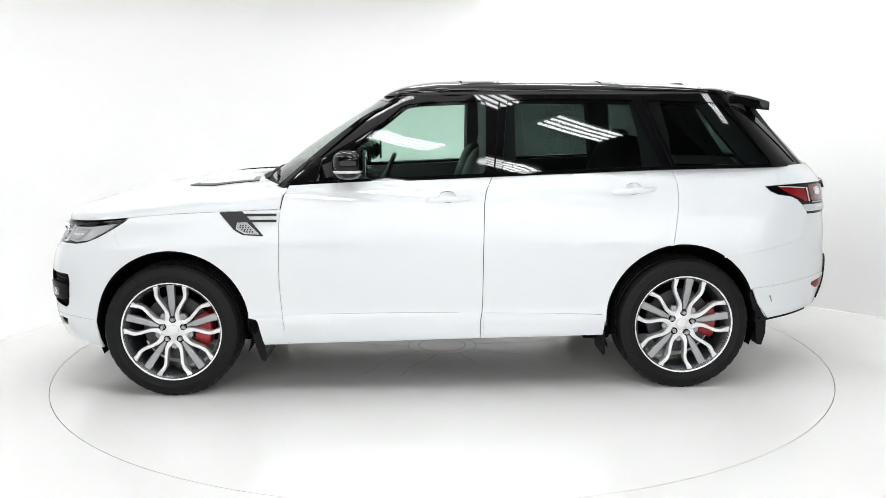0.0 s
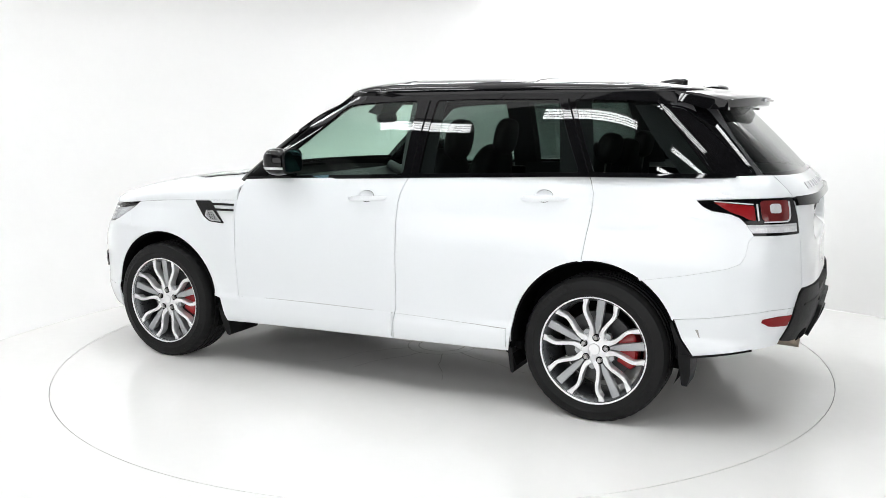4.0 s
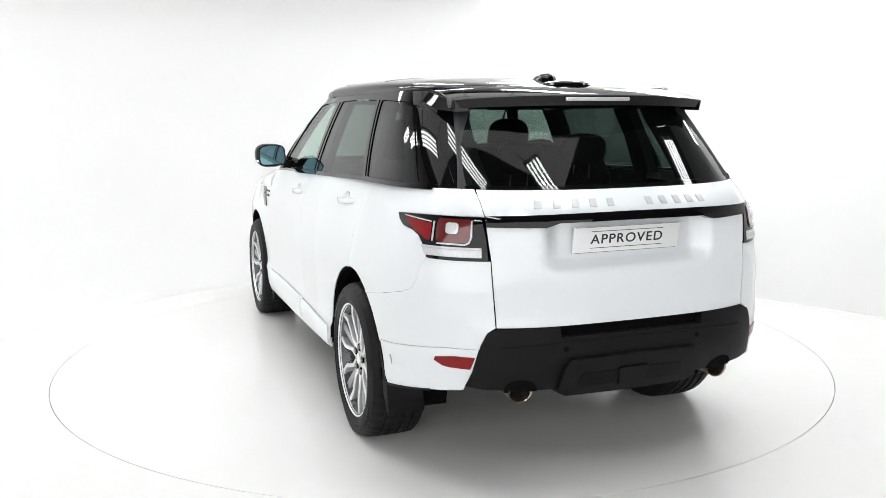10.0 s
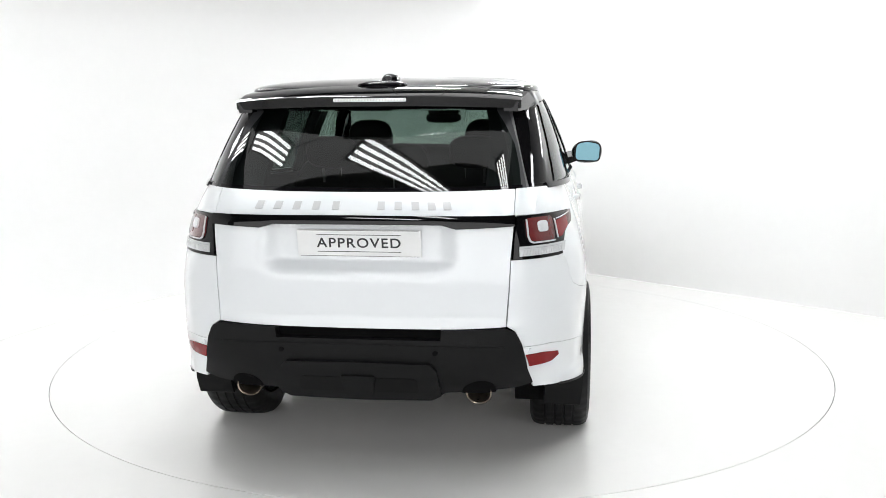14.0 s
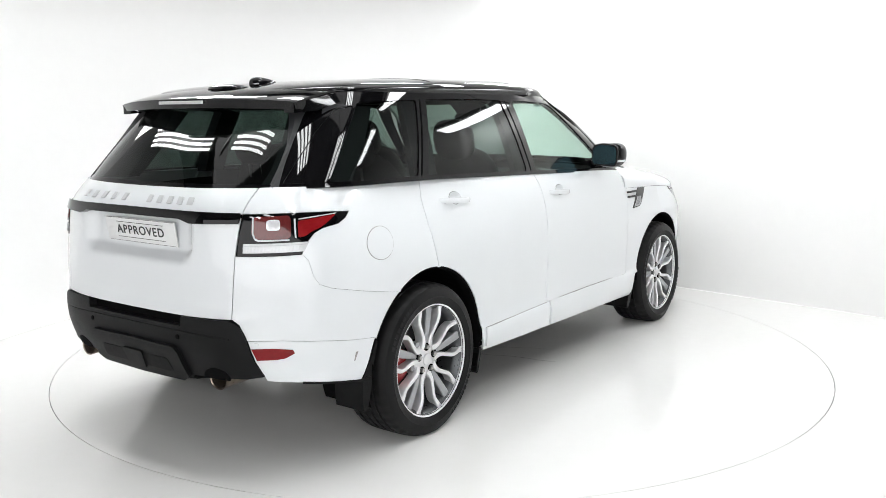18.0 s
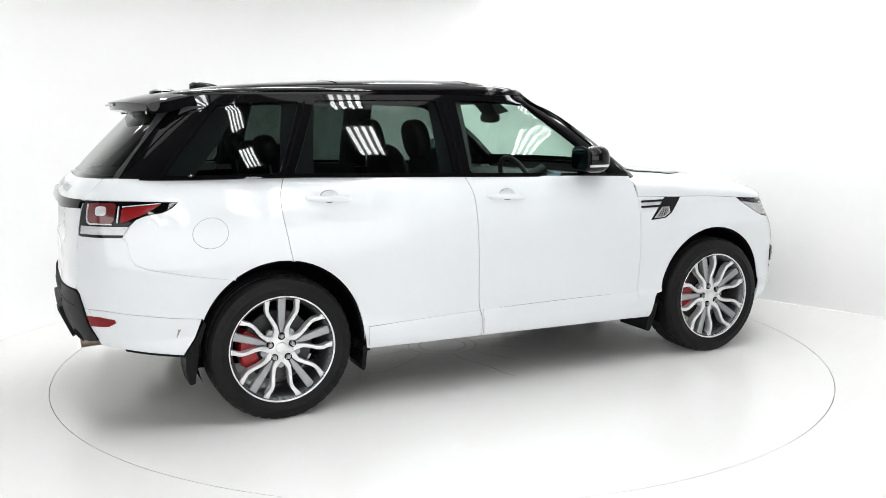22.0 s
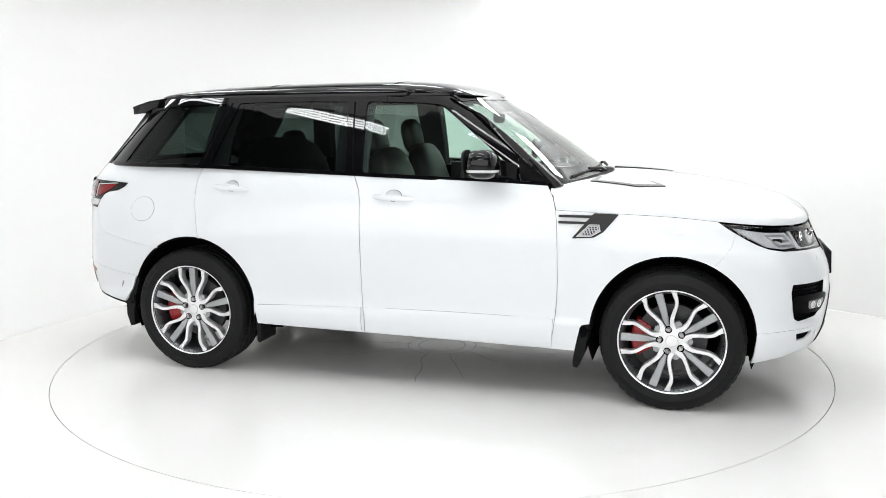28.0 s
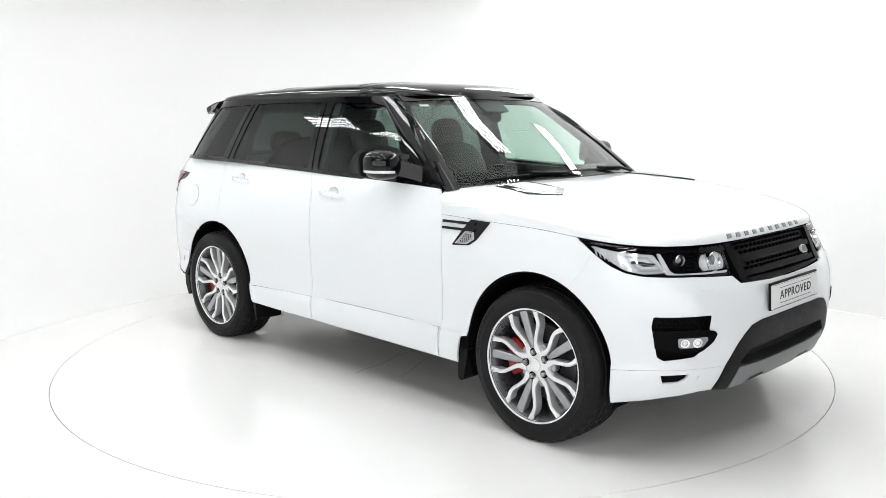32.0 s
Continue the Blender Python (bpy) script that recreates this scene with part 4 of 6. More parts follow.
ZS = (1.19, 1.27, 1.35, 1.43, 1.51, 1.59, 1.655)
ws = [(edge_y(z), z) for z in ZS] + [(0.45, 1.668), (0.0, 1.673), (-0.45, 1.668)] + [(-edge_y(z), z) for z in ZS[::-1]] + [(-0.45, 1.206), (0.0, 1.215), (0.45, 1.206)]
windscreen = panel("windscreen", ws, shield, CLEAR_GLASS, car, "clear windscreen", step=0.04, rim=0)
windscreen.visible_shadow = False
for sg in (1, -1):
    bm = bmesh.new()
    rings = []
    for z in [1.175 + 0.025 * i for i in range(21)]:
        p = Vector(shield(edge_y(z) - 0.012, z)) + Vector((0.006, 0, 0.006))
        xo = 0.818 - 1.176 * (z - 1.18)
        sink = max(0.0, (z - 1.55) / 0.1) ** 1.5
        xo -= 0.012 + 0.045 * sink
        q = Vector((xo, max(green(gx((xo, z))[0][0], z)[1] + 0.005, p.y + 0.022), z))
        p += Vector((-0.018, -0.002, -0.004)) * sink
        m = (p + q) / 2 + Vector((0.012, 0.012, 0.008)) * max(0.0, 1 - sink)
        n1 = (p * 2 + q) / 3 + Vector((0.010, 0.006, 0.008)) * max(0.0, 1 - sink)
        rings.append([(v.x, sg * v.y, v.z) for v in (p, n1, m, q, q + Vector((-0.03, -0.03, -0.01)), p + Vector((-0.035, -0.02, -0.02)))])
    loft(bm, rings)
    part("a_pillar", bm, BLACK_PAINT, car, "gloss black windscreen pillar", angle=50)
head = [(0.645, 1.699), (0.655, 1.652), (0.45, 1.663), (0.0, 1.668), (-0.45, 1.663), (-0.655, 1.652), (-0.645, 1.699), (0.0, 1.708)]
panel("windscreen_header", head, shield, BLACK_PAINT, car, "gloss black header over the windscreen", step=0.04, out=0.003, rim=0.02)

# rear glass
rg = rgy((0.655, 1.278), (0.645, 1.36), (0.622, 1.47), (0.59, 1.60), (0.0, 1.615), (-0.59, 1.60), (-0.622, 1.47), (-0.645, 1.36), (-0.655, 1.278), (0.0, 1.272))
rear_window = panel("rear_window", rg, rear_glass, REAR_GLASS, car, "dark tinted rear window", step=0.035, rim=0)
rear_window.visible_shadow = False
band = rgy((0.66, 1.262), (0.66, 1.284), (0.0, 1.279), (-0.66, 1.284), (-0.66, 1.262), (0.0, 1.256))
panel("rear_window_seal", band, rear_glass, BLACK_PAINT, car, "black lower seal of the rear window", step=0.05, rim=0.015, out=0.003)

# roof
ring = []
for i in range(0, 25):
    a, y = corner(math.pi / 2 * i / 24, SHIELD_A, glass_y(ROOF_Z) - 0.012, 3.6)
    ring.append((shield_x(ROOF_Z) - SHIELD_A + a, y))
ring += [(x, glass_y(ROOF_Z)) for x in (-0.35, -0.55, -0.75, -0.95, -1.15)]
for i in range(24, -1, -1):
    a, y = corner(math.pi / 2 * i / 24, rear_x(ROOF_Z) + GB, glass_y(ROOF_Z), 3.6)
    ring.append((GB - a, y))
ring = ring + [(x, -y) for x, y in ring[-2:0:-1]]
ROOF_RING = ring
roof_ob = panel("roof", ring, roof, BLACK_PAINT, car, "gloss black roof", step=0.045, rim=0.02)
# ---------------------------------------------------------------- lamps
def shape(name, pts, mat, parent, label="", out=0.004, rim=0.006, sg=1, fn=body, step=0.03, holes=(), r=0.0, gap=0.0):
    if r:
        pts = rounded(pts, r)
    return panel(name, pts, fn, mat, parent, label, step=step, out=out, rim=rim, sg=sg, holes=holes, gap=gap)


def circle(cx, cz, r, n=24, k=1.0):
    return [(cx + r * k * math.cos(2 * math.pi * i / n), cz + r * math.sin(2 * math.pi * i / n)) for i in range(n)]


LENS_RIB = plain("lens_rib", (0.56, 0.57, 0.585), 0.15, coat=1.0, grain=0.05, scale=90)


def tail_lamp(sg):
    outline = bx(*TAIL_LAMP_TOP) + ty((0.74, 1.170), (0.642, 1.169), (0.634, 1.08), (0.630, 0.993), (0.72, 0.992)) + bx(*TAIL_LAMP_LOW[1:][::-1])
    lamp = panel("tail_lamp", outline, body, BLACK_PAINT, car, "rear lamp with red and clear lenses in a black housing", step=0.025, out=0.003, rim=0.02, gap=0.002, sg=sg)
    tip, back = at_x(-1.937, 1.15)[0], tail_y(0.640, 1.08)[0]
    L = lambda f, z: (tip + f * (back - tip), z)
    red = [L(0.16, 1.151), L(0.525, 1.134), L(0.525, 1.064), L(0.46, 1.070), L(0.42, 1.084), L(0.32, 1.101), L(0.24, 1.124)]
    shape("red_lens", red, RED_LENS, lamp, "red side lens", out=0.007, sg=sg, r=0.01)
    rearlens = [L(0.585, 1.158), L(0.90, 1.156), L(0.905, 1.085), L(0.88, 1.064), L(0.62, 1.060), L(0.585, 1.072)]
    shape("red_lens", rearlens, DARK_RED_LENS, lamp, "dark red rear lens", out=0.008, sg=sg, r=0.018)
    shape("red_lens", [L(0.59, 1.080), L(0.66, 1.078), L(0.66, 1.152), L(0.59, 1.153)], DARK_RED_LENS, lamp, "red lens segment", out=0.0095, rim=0.002, sg=sg, r=0.008)
    shape("light_guide", [L(0.546, 1.142), L(0.560, 1.143), L(0.557, 1.066), L(0.543, 1.063)], LENS_RIB, lamp, "pale upright light guide", out=0.010, rim=0.004, sg=sg, step=0.02)
    cline = [L(0.885, 1.152), L(0.898, 1.152), L(0.900, 1.085), L(0.882, 1.062), L(0.85, 1.054), L(0.60, 1.054), L(0.60, 1.060), L(0.845, 1.061), L(0.872, 1.068), L(0.886, 1.088)]
    shape("light_guide", cline, LENS_RIB, lamp, "thin pale light guide", out=0.0115, rim=0.004, sg=sg, step=0.02)
    shape("light_guide", [L(0.16, 1.156), L(0.34, 1.150), L(0.52, 1.143), L(0.52, 1.138), L(0.34, 1.145), L(0.17, 1.151)], LENS_RIB, lamp, "thin pale light guide", out=0.0095, rim=0.004, sg=sg, step=0.02)
    shape("square_lamp", [L(0.675, 1.098), L(0.785, 1.098), L(0.785, 1.141), L(0.675, 1.141)], CLEAR_REFLECTOR, lamp, "clear square reversing lamp", out=0.014, rim=0.006, sg=sg, r=0.014)
    shape("square_lamp", [L(0.695, 1.106), L(0.765, 1.106), L(0.765, 1.133), L(0.695, 1.133)], LENS_RIB, lamp, "clear inner lamp", out=0.0155, rim=0.002, sg=sg, r=0.009)
    low = [L(0.435, 1.046), L(0.975, 1.046), L(0.978, 1.006), L(0.482, 1.007)]
    shape("clear_lens", low, LENS_RIB, lamp, "clear ribbed lower lens", out=0.008, sg=sg)
    shape("lens_joint", [L(0.45, 1.0375), L(0.97, 1.0375), L(0.97, 1.0355), L(0.45, 1.0355)], ALLOY_GREY, lamp, out=0.0088, rim=0.001, sg=sg)
    for i in range(16):
        f = 0.515 + 0.028 * i
        shape("lens_rib", [L(f, 1.010), L(f + 0.012, 1.010), L(f + 0.004, 1.032), L(f - 0.008, 1.032)], CLEAR_REFLECTOR, lamp, out=0.0095, rim=0.0025, sg=sg, step=0.05)
    return lamp




def head_lamp(sg):
    low = [p for p in LAMP_SIDE]
    top = [(x, shut_z(x) - 0.005) for x in (1.672, 1.78, 1.9, 2.0)]
    outline = bx(*low) + ny((0.70, 0.864), (0.58, 0.857), (0.488, 0.852), (0.475, 0.90), (0.468, 0.988), (0.60, 0.987), (0.72, 0.989)) + bx(*top[::-1][:-1])
    lamp = panel("head_lamp", outline, body, BLACK_PAINT, car, "headlamp with chrome reflectors under a clear lens", step=0.03, out=-0.030, rim=-0.028, gap=0.002, sg=sg)
    lens = panel("lens_cover", outline, body, LENS, lamp, "clear lens cover", step=0.03, out=-0.002, rim=0.0, gap=0.003, sg=sg)
    lens.visible_shadow = False
    a, b = at_x(1.672, 1.0)[0], nose_y(0.475, 0.9)[0]
    L = lambda f, z: (a + f * (b - a), z)
    # black border band over the lens
    band = [L(0.0, 1.008), L(0.16, 0.996), L(0.40, 0.985), L(0.70, 0.978), L(1.0, 0.976), L(1.0, 0.960), L(0.72, 0.964), L(0.42, 0.972), L(0.20, 0.985), L(0.10, 0.985)]
    shape("border", band, BLACK_PAINT, lamp, "black upper border", out=-0.001, rim=0.004, sg=sg)
    ledge = [L(0.10, 0.950), L(0.17, 0.912), L(0.27, 0.882), L(0.42, 0.866), L(0.70, 0.860), L(0.97, 0.856), L(0.97, 0.866), L(0.70, 0.872), L(0.43, 0.878), L(0.29, 0.893), L(0.19, 0.922), L(0.12, 0.962)]
    shape("border", ledge, BLACK_PAINT, lamp, "black lower border", out=-0.001, rim=0.004, sg=sg)
    # pale side reflector with its chrome frames, light guide and blades
    shape("side_reflector", [L(0.09, 0.990), L(0.22, 0.975), L(0.30, 0.967), L(0.48, 0.962), L(0.56, 0.888), L(0.40, 0.878), L(0.31, 0.896), L(0.21, 0.938)], LENS_RIB, lamp, "pale ribbed side reflector", out=-0.010, rim=0.014, sg=sg, r=0.008)
    for k, (mt, o) in enumerate(((ALLOY_GREY, -0.008), (LENS_RIB, -0.006), (CHROME, -0.004))):
        d = 0.022 * k
        shape("reflector_frame", [L(0.31 + d, 0.956 - d * 0.5), L(0.455 - d * 0.6, 0.953 - d * 0.5), L(0.535 - d, 0.892 + d * 0.5), L(0.40 + d * 0.6, 0.889 + d * 0.5)], mt, lamp, "chrome reflector frame", out=o, rim=0.003, sg=sg, r=0.006)
    shape("reflector_bar", [L(0.355, 0.928), L(0.49, 0.925), L(0.492, 0.918), L(0.36, 0.921)], CHROME, lamp, "chrome bar", out=-0.002, rim=0.003, sg=sg)
    for i in range(7):
        f = 0.125 + 0.026 * i
        z0 = 0.978 - 0.0035 * i
        shape("reflector_rib", [L(f, z0), L(f + 0.008, z0), L(f + 0.028, z0 - 0.030 - 0.004 * i), L(f + 0.020, z0 - 0.030 - 0.004 * i)], CLEAR_REFLECTOR, lamp, "reflector rib", out=-0.008, rim=0.003, sg=sg)
    shape("light_guide", [L(0.50, 0.966), L(0.52, 0.966), L(0.578, 0.892), L(0.605, 0.881), L(0.98, 0.877), L(0.98, 0.867), L(0.585, 0.868), L(0.548, 0.884)], LENS_RIB, lamp, "pale light guide", out=-0.006, rim=0.010, sg=sg)
    shape("inner_bezel", [L(0.60, 0.958), L(0.80, 0.952), L(0.775, 0.915), L(0.80, 0.888), L(0.66, 0.886), L(0.60, 0.905)], BLACK_PAINT, lamp, "gloss black bezel between the lamps", out=-0.022, rim=0.006, sg=sg, r=0.010)
    shape("lamp_surround", [L(0.80, 0.955), L(0.97, 0.950), L(0.99, 0.915), L(0.97, 0.888), L(0.80, 0.888), L(0.775, 0.92)], CLEAR_REFLECTOR, lamp, "chrome lamp surround", out=-0.018, rim=0.01, sg=sg, r=0.014)
    for f, z, rad in ((0.645, 0.932, 0.027), (0.885, 0.914, 0.047)):
        p = Vector(body(*L(f, z)))
        e = 0.004
        d = (Vector(body(L(f, z)[0] + e, z)) - Vector(body(L(f, z)[0] - e, z))).cross(Vector((0, 0, 1))).normalized()
        d = Vector((d.x, d.y, 0)).normalized()
        if d.x < 0:
            d = -d
        d = (d + Vector((0.6, 0, 0))).normalized()
        m = Matrix.Translation(p - d * 0.040) @ d.to_track_quat("Y", "Z").to_matrix().to_4x4()
        for prof, mat, nm, lb in (([(rad, 0.030), (rad * 0.97, 0.034), (rad * 0.86, 0.026), (rad * 0.80, -0.005), (rad * 0.9, -0.02)], CHROME, "chrome_ring", "chrome projector ring"),
                                  ([(0.0005, 0.028), (rad * 0.3, 0.026), (rad * 0.6, 0.018), (rad * 0.8, 0.0)], LENS_BALL, "projector", "glass projector lens")):
            bm = bmesh.new()
            lathe(bm, prof, 32, "y")
            bmesh.ops.transform(bm, matrix=m, verts=bm.verts)
            if sg < 0:
                bmesh.ops.transform(bm, matrix=Matrix.Diagonal((1, -1, 1, 1)), verts=bm.verts)
            part(nm, bm, mat, lamp, lb)


LENS_BALL = plain("projector_glass", (0.30, 0.31, 0.33), 0.05, metal=0.4, coat=1.0, grain=0.2, scale=60)

for sg in (1, -1):
    tail_lamp(sg)
    head_lamp(sg)

# ---------------------------------------------------------------- grille
GR_OUT = [(0.462, 0.986), (0.440, 0.818), (0.20, 0.803), (0.0, 0.800)]
gr = ny(*GR_OUT) + ny(*[(-y, z) for y, z in GR_OUT[::-1][1:]]) + ny((-0.25, 0.990), (0.0, 0.991), (0.25, 0.990))
grille = panel("grille", gr, body, DARK_INNER, car, "black radiator grille with honeycomb bands", step=0.04, out=-0.050, rim=-0.045, gap=0.002)


def honeycomb(y1, z0, z1, cell):
    """A band of hexagonal holes across the nose."""
    s0, s1 = nose_y(y1, (z0 + z1) / 2)[0], nose_y(-y1, (z0 + z1) / 2)[0]
    out = []
    n = int((s1 - s0) / cell)
    zc = (z0 + z1) / 2
    h = (z1 - z0) / 2
    for row in (0, 1):
        for i in range(n):
            cx = s0 + cell * (i + 0.5 + (0.5 if row else 0.0)) + 0.002
            if cx + cell * 0.5 > s1:
                continue
            cz = zc + (h * 0.50 if row else -h * 0.50)
            out.append([(cx + cell * 0.52 * math.cos(a), cz + h * 0.47 * math.sin(a)) for a in (radians(30 + 60 * k) for k in range(6))])
    return out


for z0, z1, y1 in ((0.925, 0.974, 0.405), (0.858, 0.898, 0.385)):
    b0 = ny((y1, z1), (y1 - 0.015, z0), (0.0, z0 - 0.002), (-y1 + 0.015, z0), (-y1, z1), (0.0, z1 + 0.002))
    panel("honeycomb_band", b0, body, GRILLE_BLACK, grille, "gloss black honeycomb band", holes=honeycomb(y1 - 0.02, z0 + 0.002, z1 - 0.002, 0.052), step=0.03, out=-0.016, rim=0.018)
for z0, z1, y1 in ((0.899, 0.924, 0.420), (0.836, 0.857, 0.405)):
    b0 = ny((y1, z1), (y1 - 0.008, z0), (0.0, z0), (-y1 + 0.008, z0), (-y1, z1), (0.0, z1))
    panel("grille_bar", b0, body, GRILLE_BLACK, grille, "gloss black grille bar", step=0.03, out=-0.004, rim=0.03)
inner = ny((0.408, 0.978), (0.385, 0.832), (0.0, 0.826), (-0.385, 0.832), (-0.408, 0.978), (0.0, 0.982))
panel("grille_frame", gr, body, GRILLE_BLACK, grille, "gloss black grille frame", holes=[inner], step=0.03, out=0.002, rim=0.04, gap=0.002)
s, z = nose_y(0.30, 0.885)
shape("badge", [(s + 0.038 * math.cos(a), z + 0.020 * math.sin(a)) for a in (2 * math.pi * i / 28 for i in range(28))], LETTER_SILVER, grille, "plain oval badge with a silver rim", out=0.002, rim=0.012)
shape("badge_face", [(s + 0.033 * math.cos(a), z + 0.016 * math.sin(a)) for a in (2 * math.pi * i / 28 for i in range(28))], BADGE_GREEN, grille, "dark green badge face", out=0.0035, rim=0.002)


# ---------------------------------------------------------------- number plates with their word
def plate(name, centre, m, parent, label, rim_mat):
    p = new(name)
    p.parent = parent
    p.matrix_basis = m
    tagged(p, label)
    bm = bmesh.new()
    box(bm, (0, 0, 0), (0.520, 0.006, 0.115), bevel=0.002)
    part("plate_sheet", bm, PLATE_WHITE, p, "white plate")
    if rim_mat:
        bm = bmesh.new()
        box(bm, (0, 0.008, 0.003), (0.532, 0.012, 0.130), bevel=0.003)
        part("plate_backing", bm, BLACK_PLASTIC, p, "black plate backing")
    tx = bpy.data.curves.new("word", "FONT")
    tx.body, tx.size, tx.align_x, tx.align_y, tx.extrude = "APPROVED", 0.072, "CENTER", "CENTER", 0.0006
    tx.space_character, tx.offset = 1.16, 0.0009
    tmp = new("word", tx)
    bpy.context.view_layer.update()
    me = bpy.data.meshes.new_from_object(tmp.evaluated_get(bpy.context.evaluated_depsgraph_get()))
    bpy.data.objects.remove(tmp)
    w = max(v.co.x for v in me.vertices) - min(v.co.x for v in me.vertices)
    me.transform(pose(0, -0.0042, 0, 90, 0, 0) @ Matrix.Diagonal((0.352 / w, 0.80, 1, 1)))
    me.materials.clear()
    me.materials.append(INK)
    ob = new("word", me)
    ob.parent = p
    tagged(ob, "black word on the plate")
    for zz in (0.036, -0.036):
        bm = bmesh.new()
        box(bm, (0, -0.0036, zz), (0.352, 0.0012, 0.0022))
        part("plate_line", bm, INK, p)
    for zz in (0.055, -0.055):
        bm = bmesh.new()
        box(bm, (0, -0.0036, zz), (0.50, 0.0008, 0.0014))
        part("plate_line", bm, INK, p)
    return p


plate("rear_number_plate", None, pose(-2.408, 0, 1.058, 9, 0, -90), car, "white rear plate with a black word", False)
plate("front_number_plate", None, pose(2.318, -0.012, 0.725, -3, 0, 90), car, "white front plate with a black word on a black backing", True)


# ---------------------------------------------------------------- raised letters, drawn as plain blocks
def blocks(ys, z0, h, w, fn, place, parent, label):
    for y in ys:
        s0 = place(y, z0 + h / 2)[0]
        q = [(s0 - w / 2, z0), (s0 + w / 2, z0), (s0 + w / 2, z0 + h), (s0 - w / 2, z0 + h)]
        panel("letter_block", q, fn, LETTER_SILVER, parent, label, step=0.02, out=0.004, rim=0.006)


blocks([0.418, 0.336, 0.254, 0.172, 0.090, -0.098, -0.168, -0.238, -0.304, -0.366], 1.198, 0.030, 0.030, body, tail_y, tailgate, "plain silver raised block")


def bonnet_front(y, d):
    """A place on the bonnet's leading edge: y across, d up the slope from its lower rim."""
    g = 1 - d
    a, yy = corner(math.atan2(y, 0.715), interp(shut_z(2.2), NOSE) - XA, flank_y(XA, shut_z(XA)), 3.5)
    return bonnet(XA + a * g, yy * g)


for i in range(10):
    y0 = -0.405 + 0.0805 * i + (0.006 if i > 4 else -0.006)
    q = [(y0 - 0.017, 0.08), (y0 + 0.017, 0.08), (y0 + 0.017, 0.19), (y0 - 0.017, 0.19)]
    panel("letter_block", q, bonnet_front, LETTER_GREY, bonnet_ob, "plain silver raised block", step=0.02, out=0.004, rim=0.006)


# ---------------------------------------------------------------- flank details
def blob(bm, centre, ax, n=3.0, nu=20, nv=12, fn=None):
    """A rounded box (superellipsoid)."""
    rows = []
    for i in range(1, nv):
        v = -math.pi / 2 + math.pi * i / nv
        row = []
        for j in range(nu):
            u = 2 * math.pi * j / nu
            d = Vector((math.cos(v) * math.cos(u), math.cos(v) * math.sin(u), math.sin(v)))
            r = (abs(d.x) ** n + abs(d.y) ** n + abs(d.z) ** n) ** (-1 / n)
            p = Vector((d.x * r * ax[0], d.y * r * ax[1], d.z * r * ax[2]))
            if fn:
                p = Vector(fn(p))
            row.append(bm.verts.new(Vector(centre) + p))
        rows.append(row)
    for A, B in zip(rows, rows[1:]):
        for j in range(nu):
            bm.faces.new((A[j], A[(j + 1) % nu], B[(j + 1) % nu], B[j]))
    bm.faces.new(rows[0][::-1])
    bm.faces.new(rows[-1])


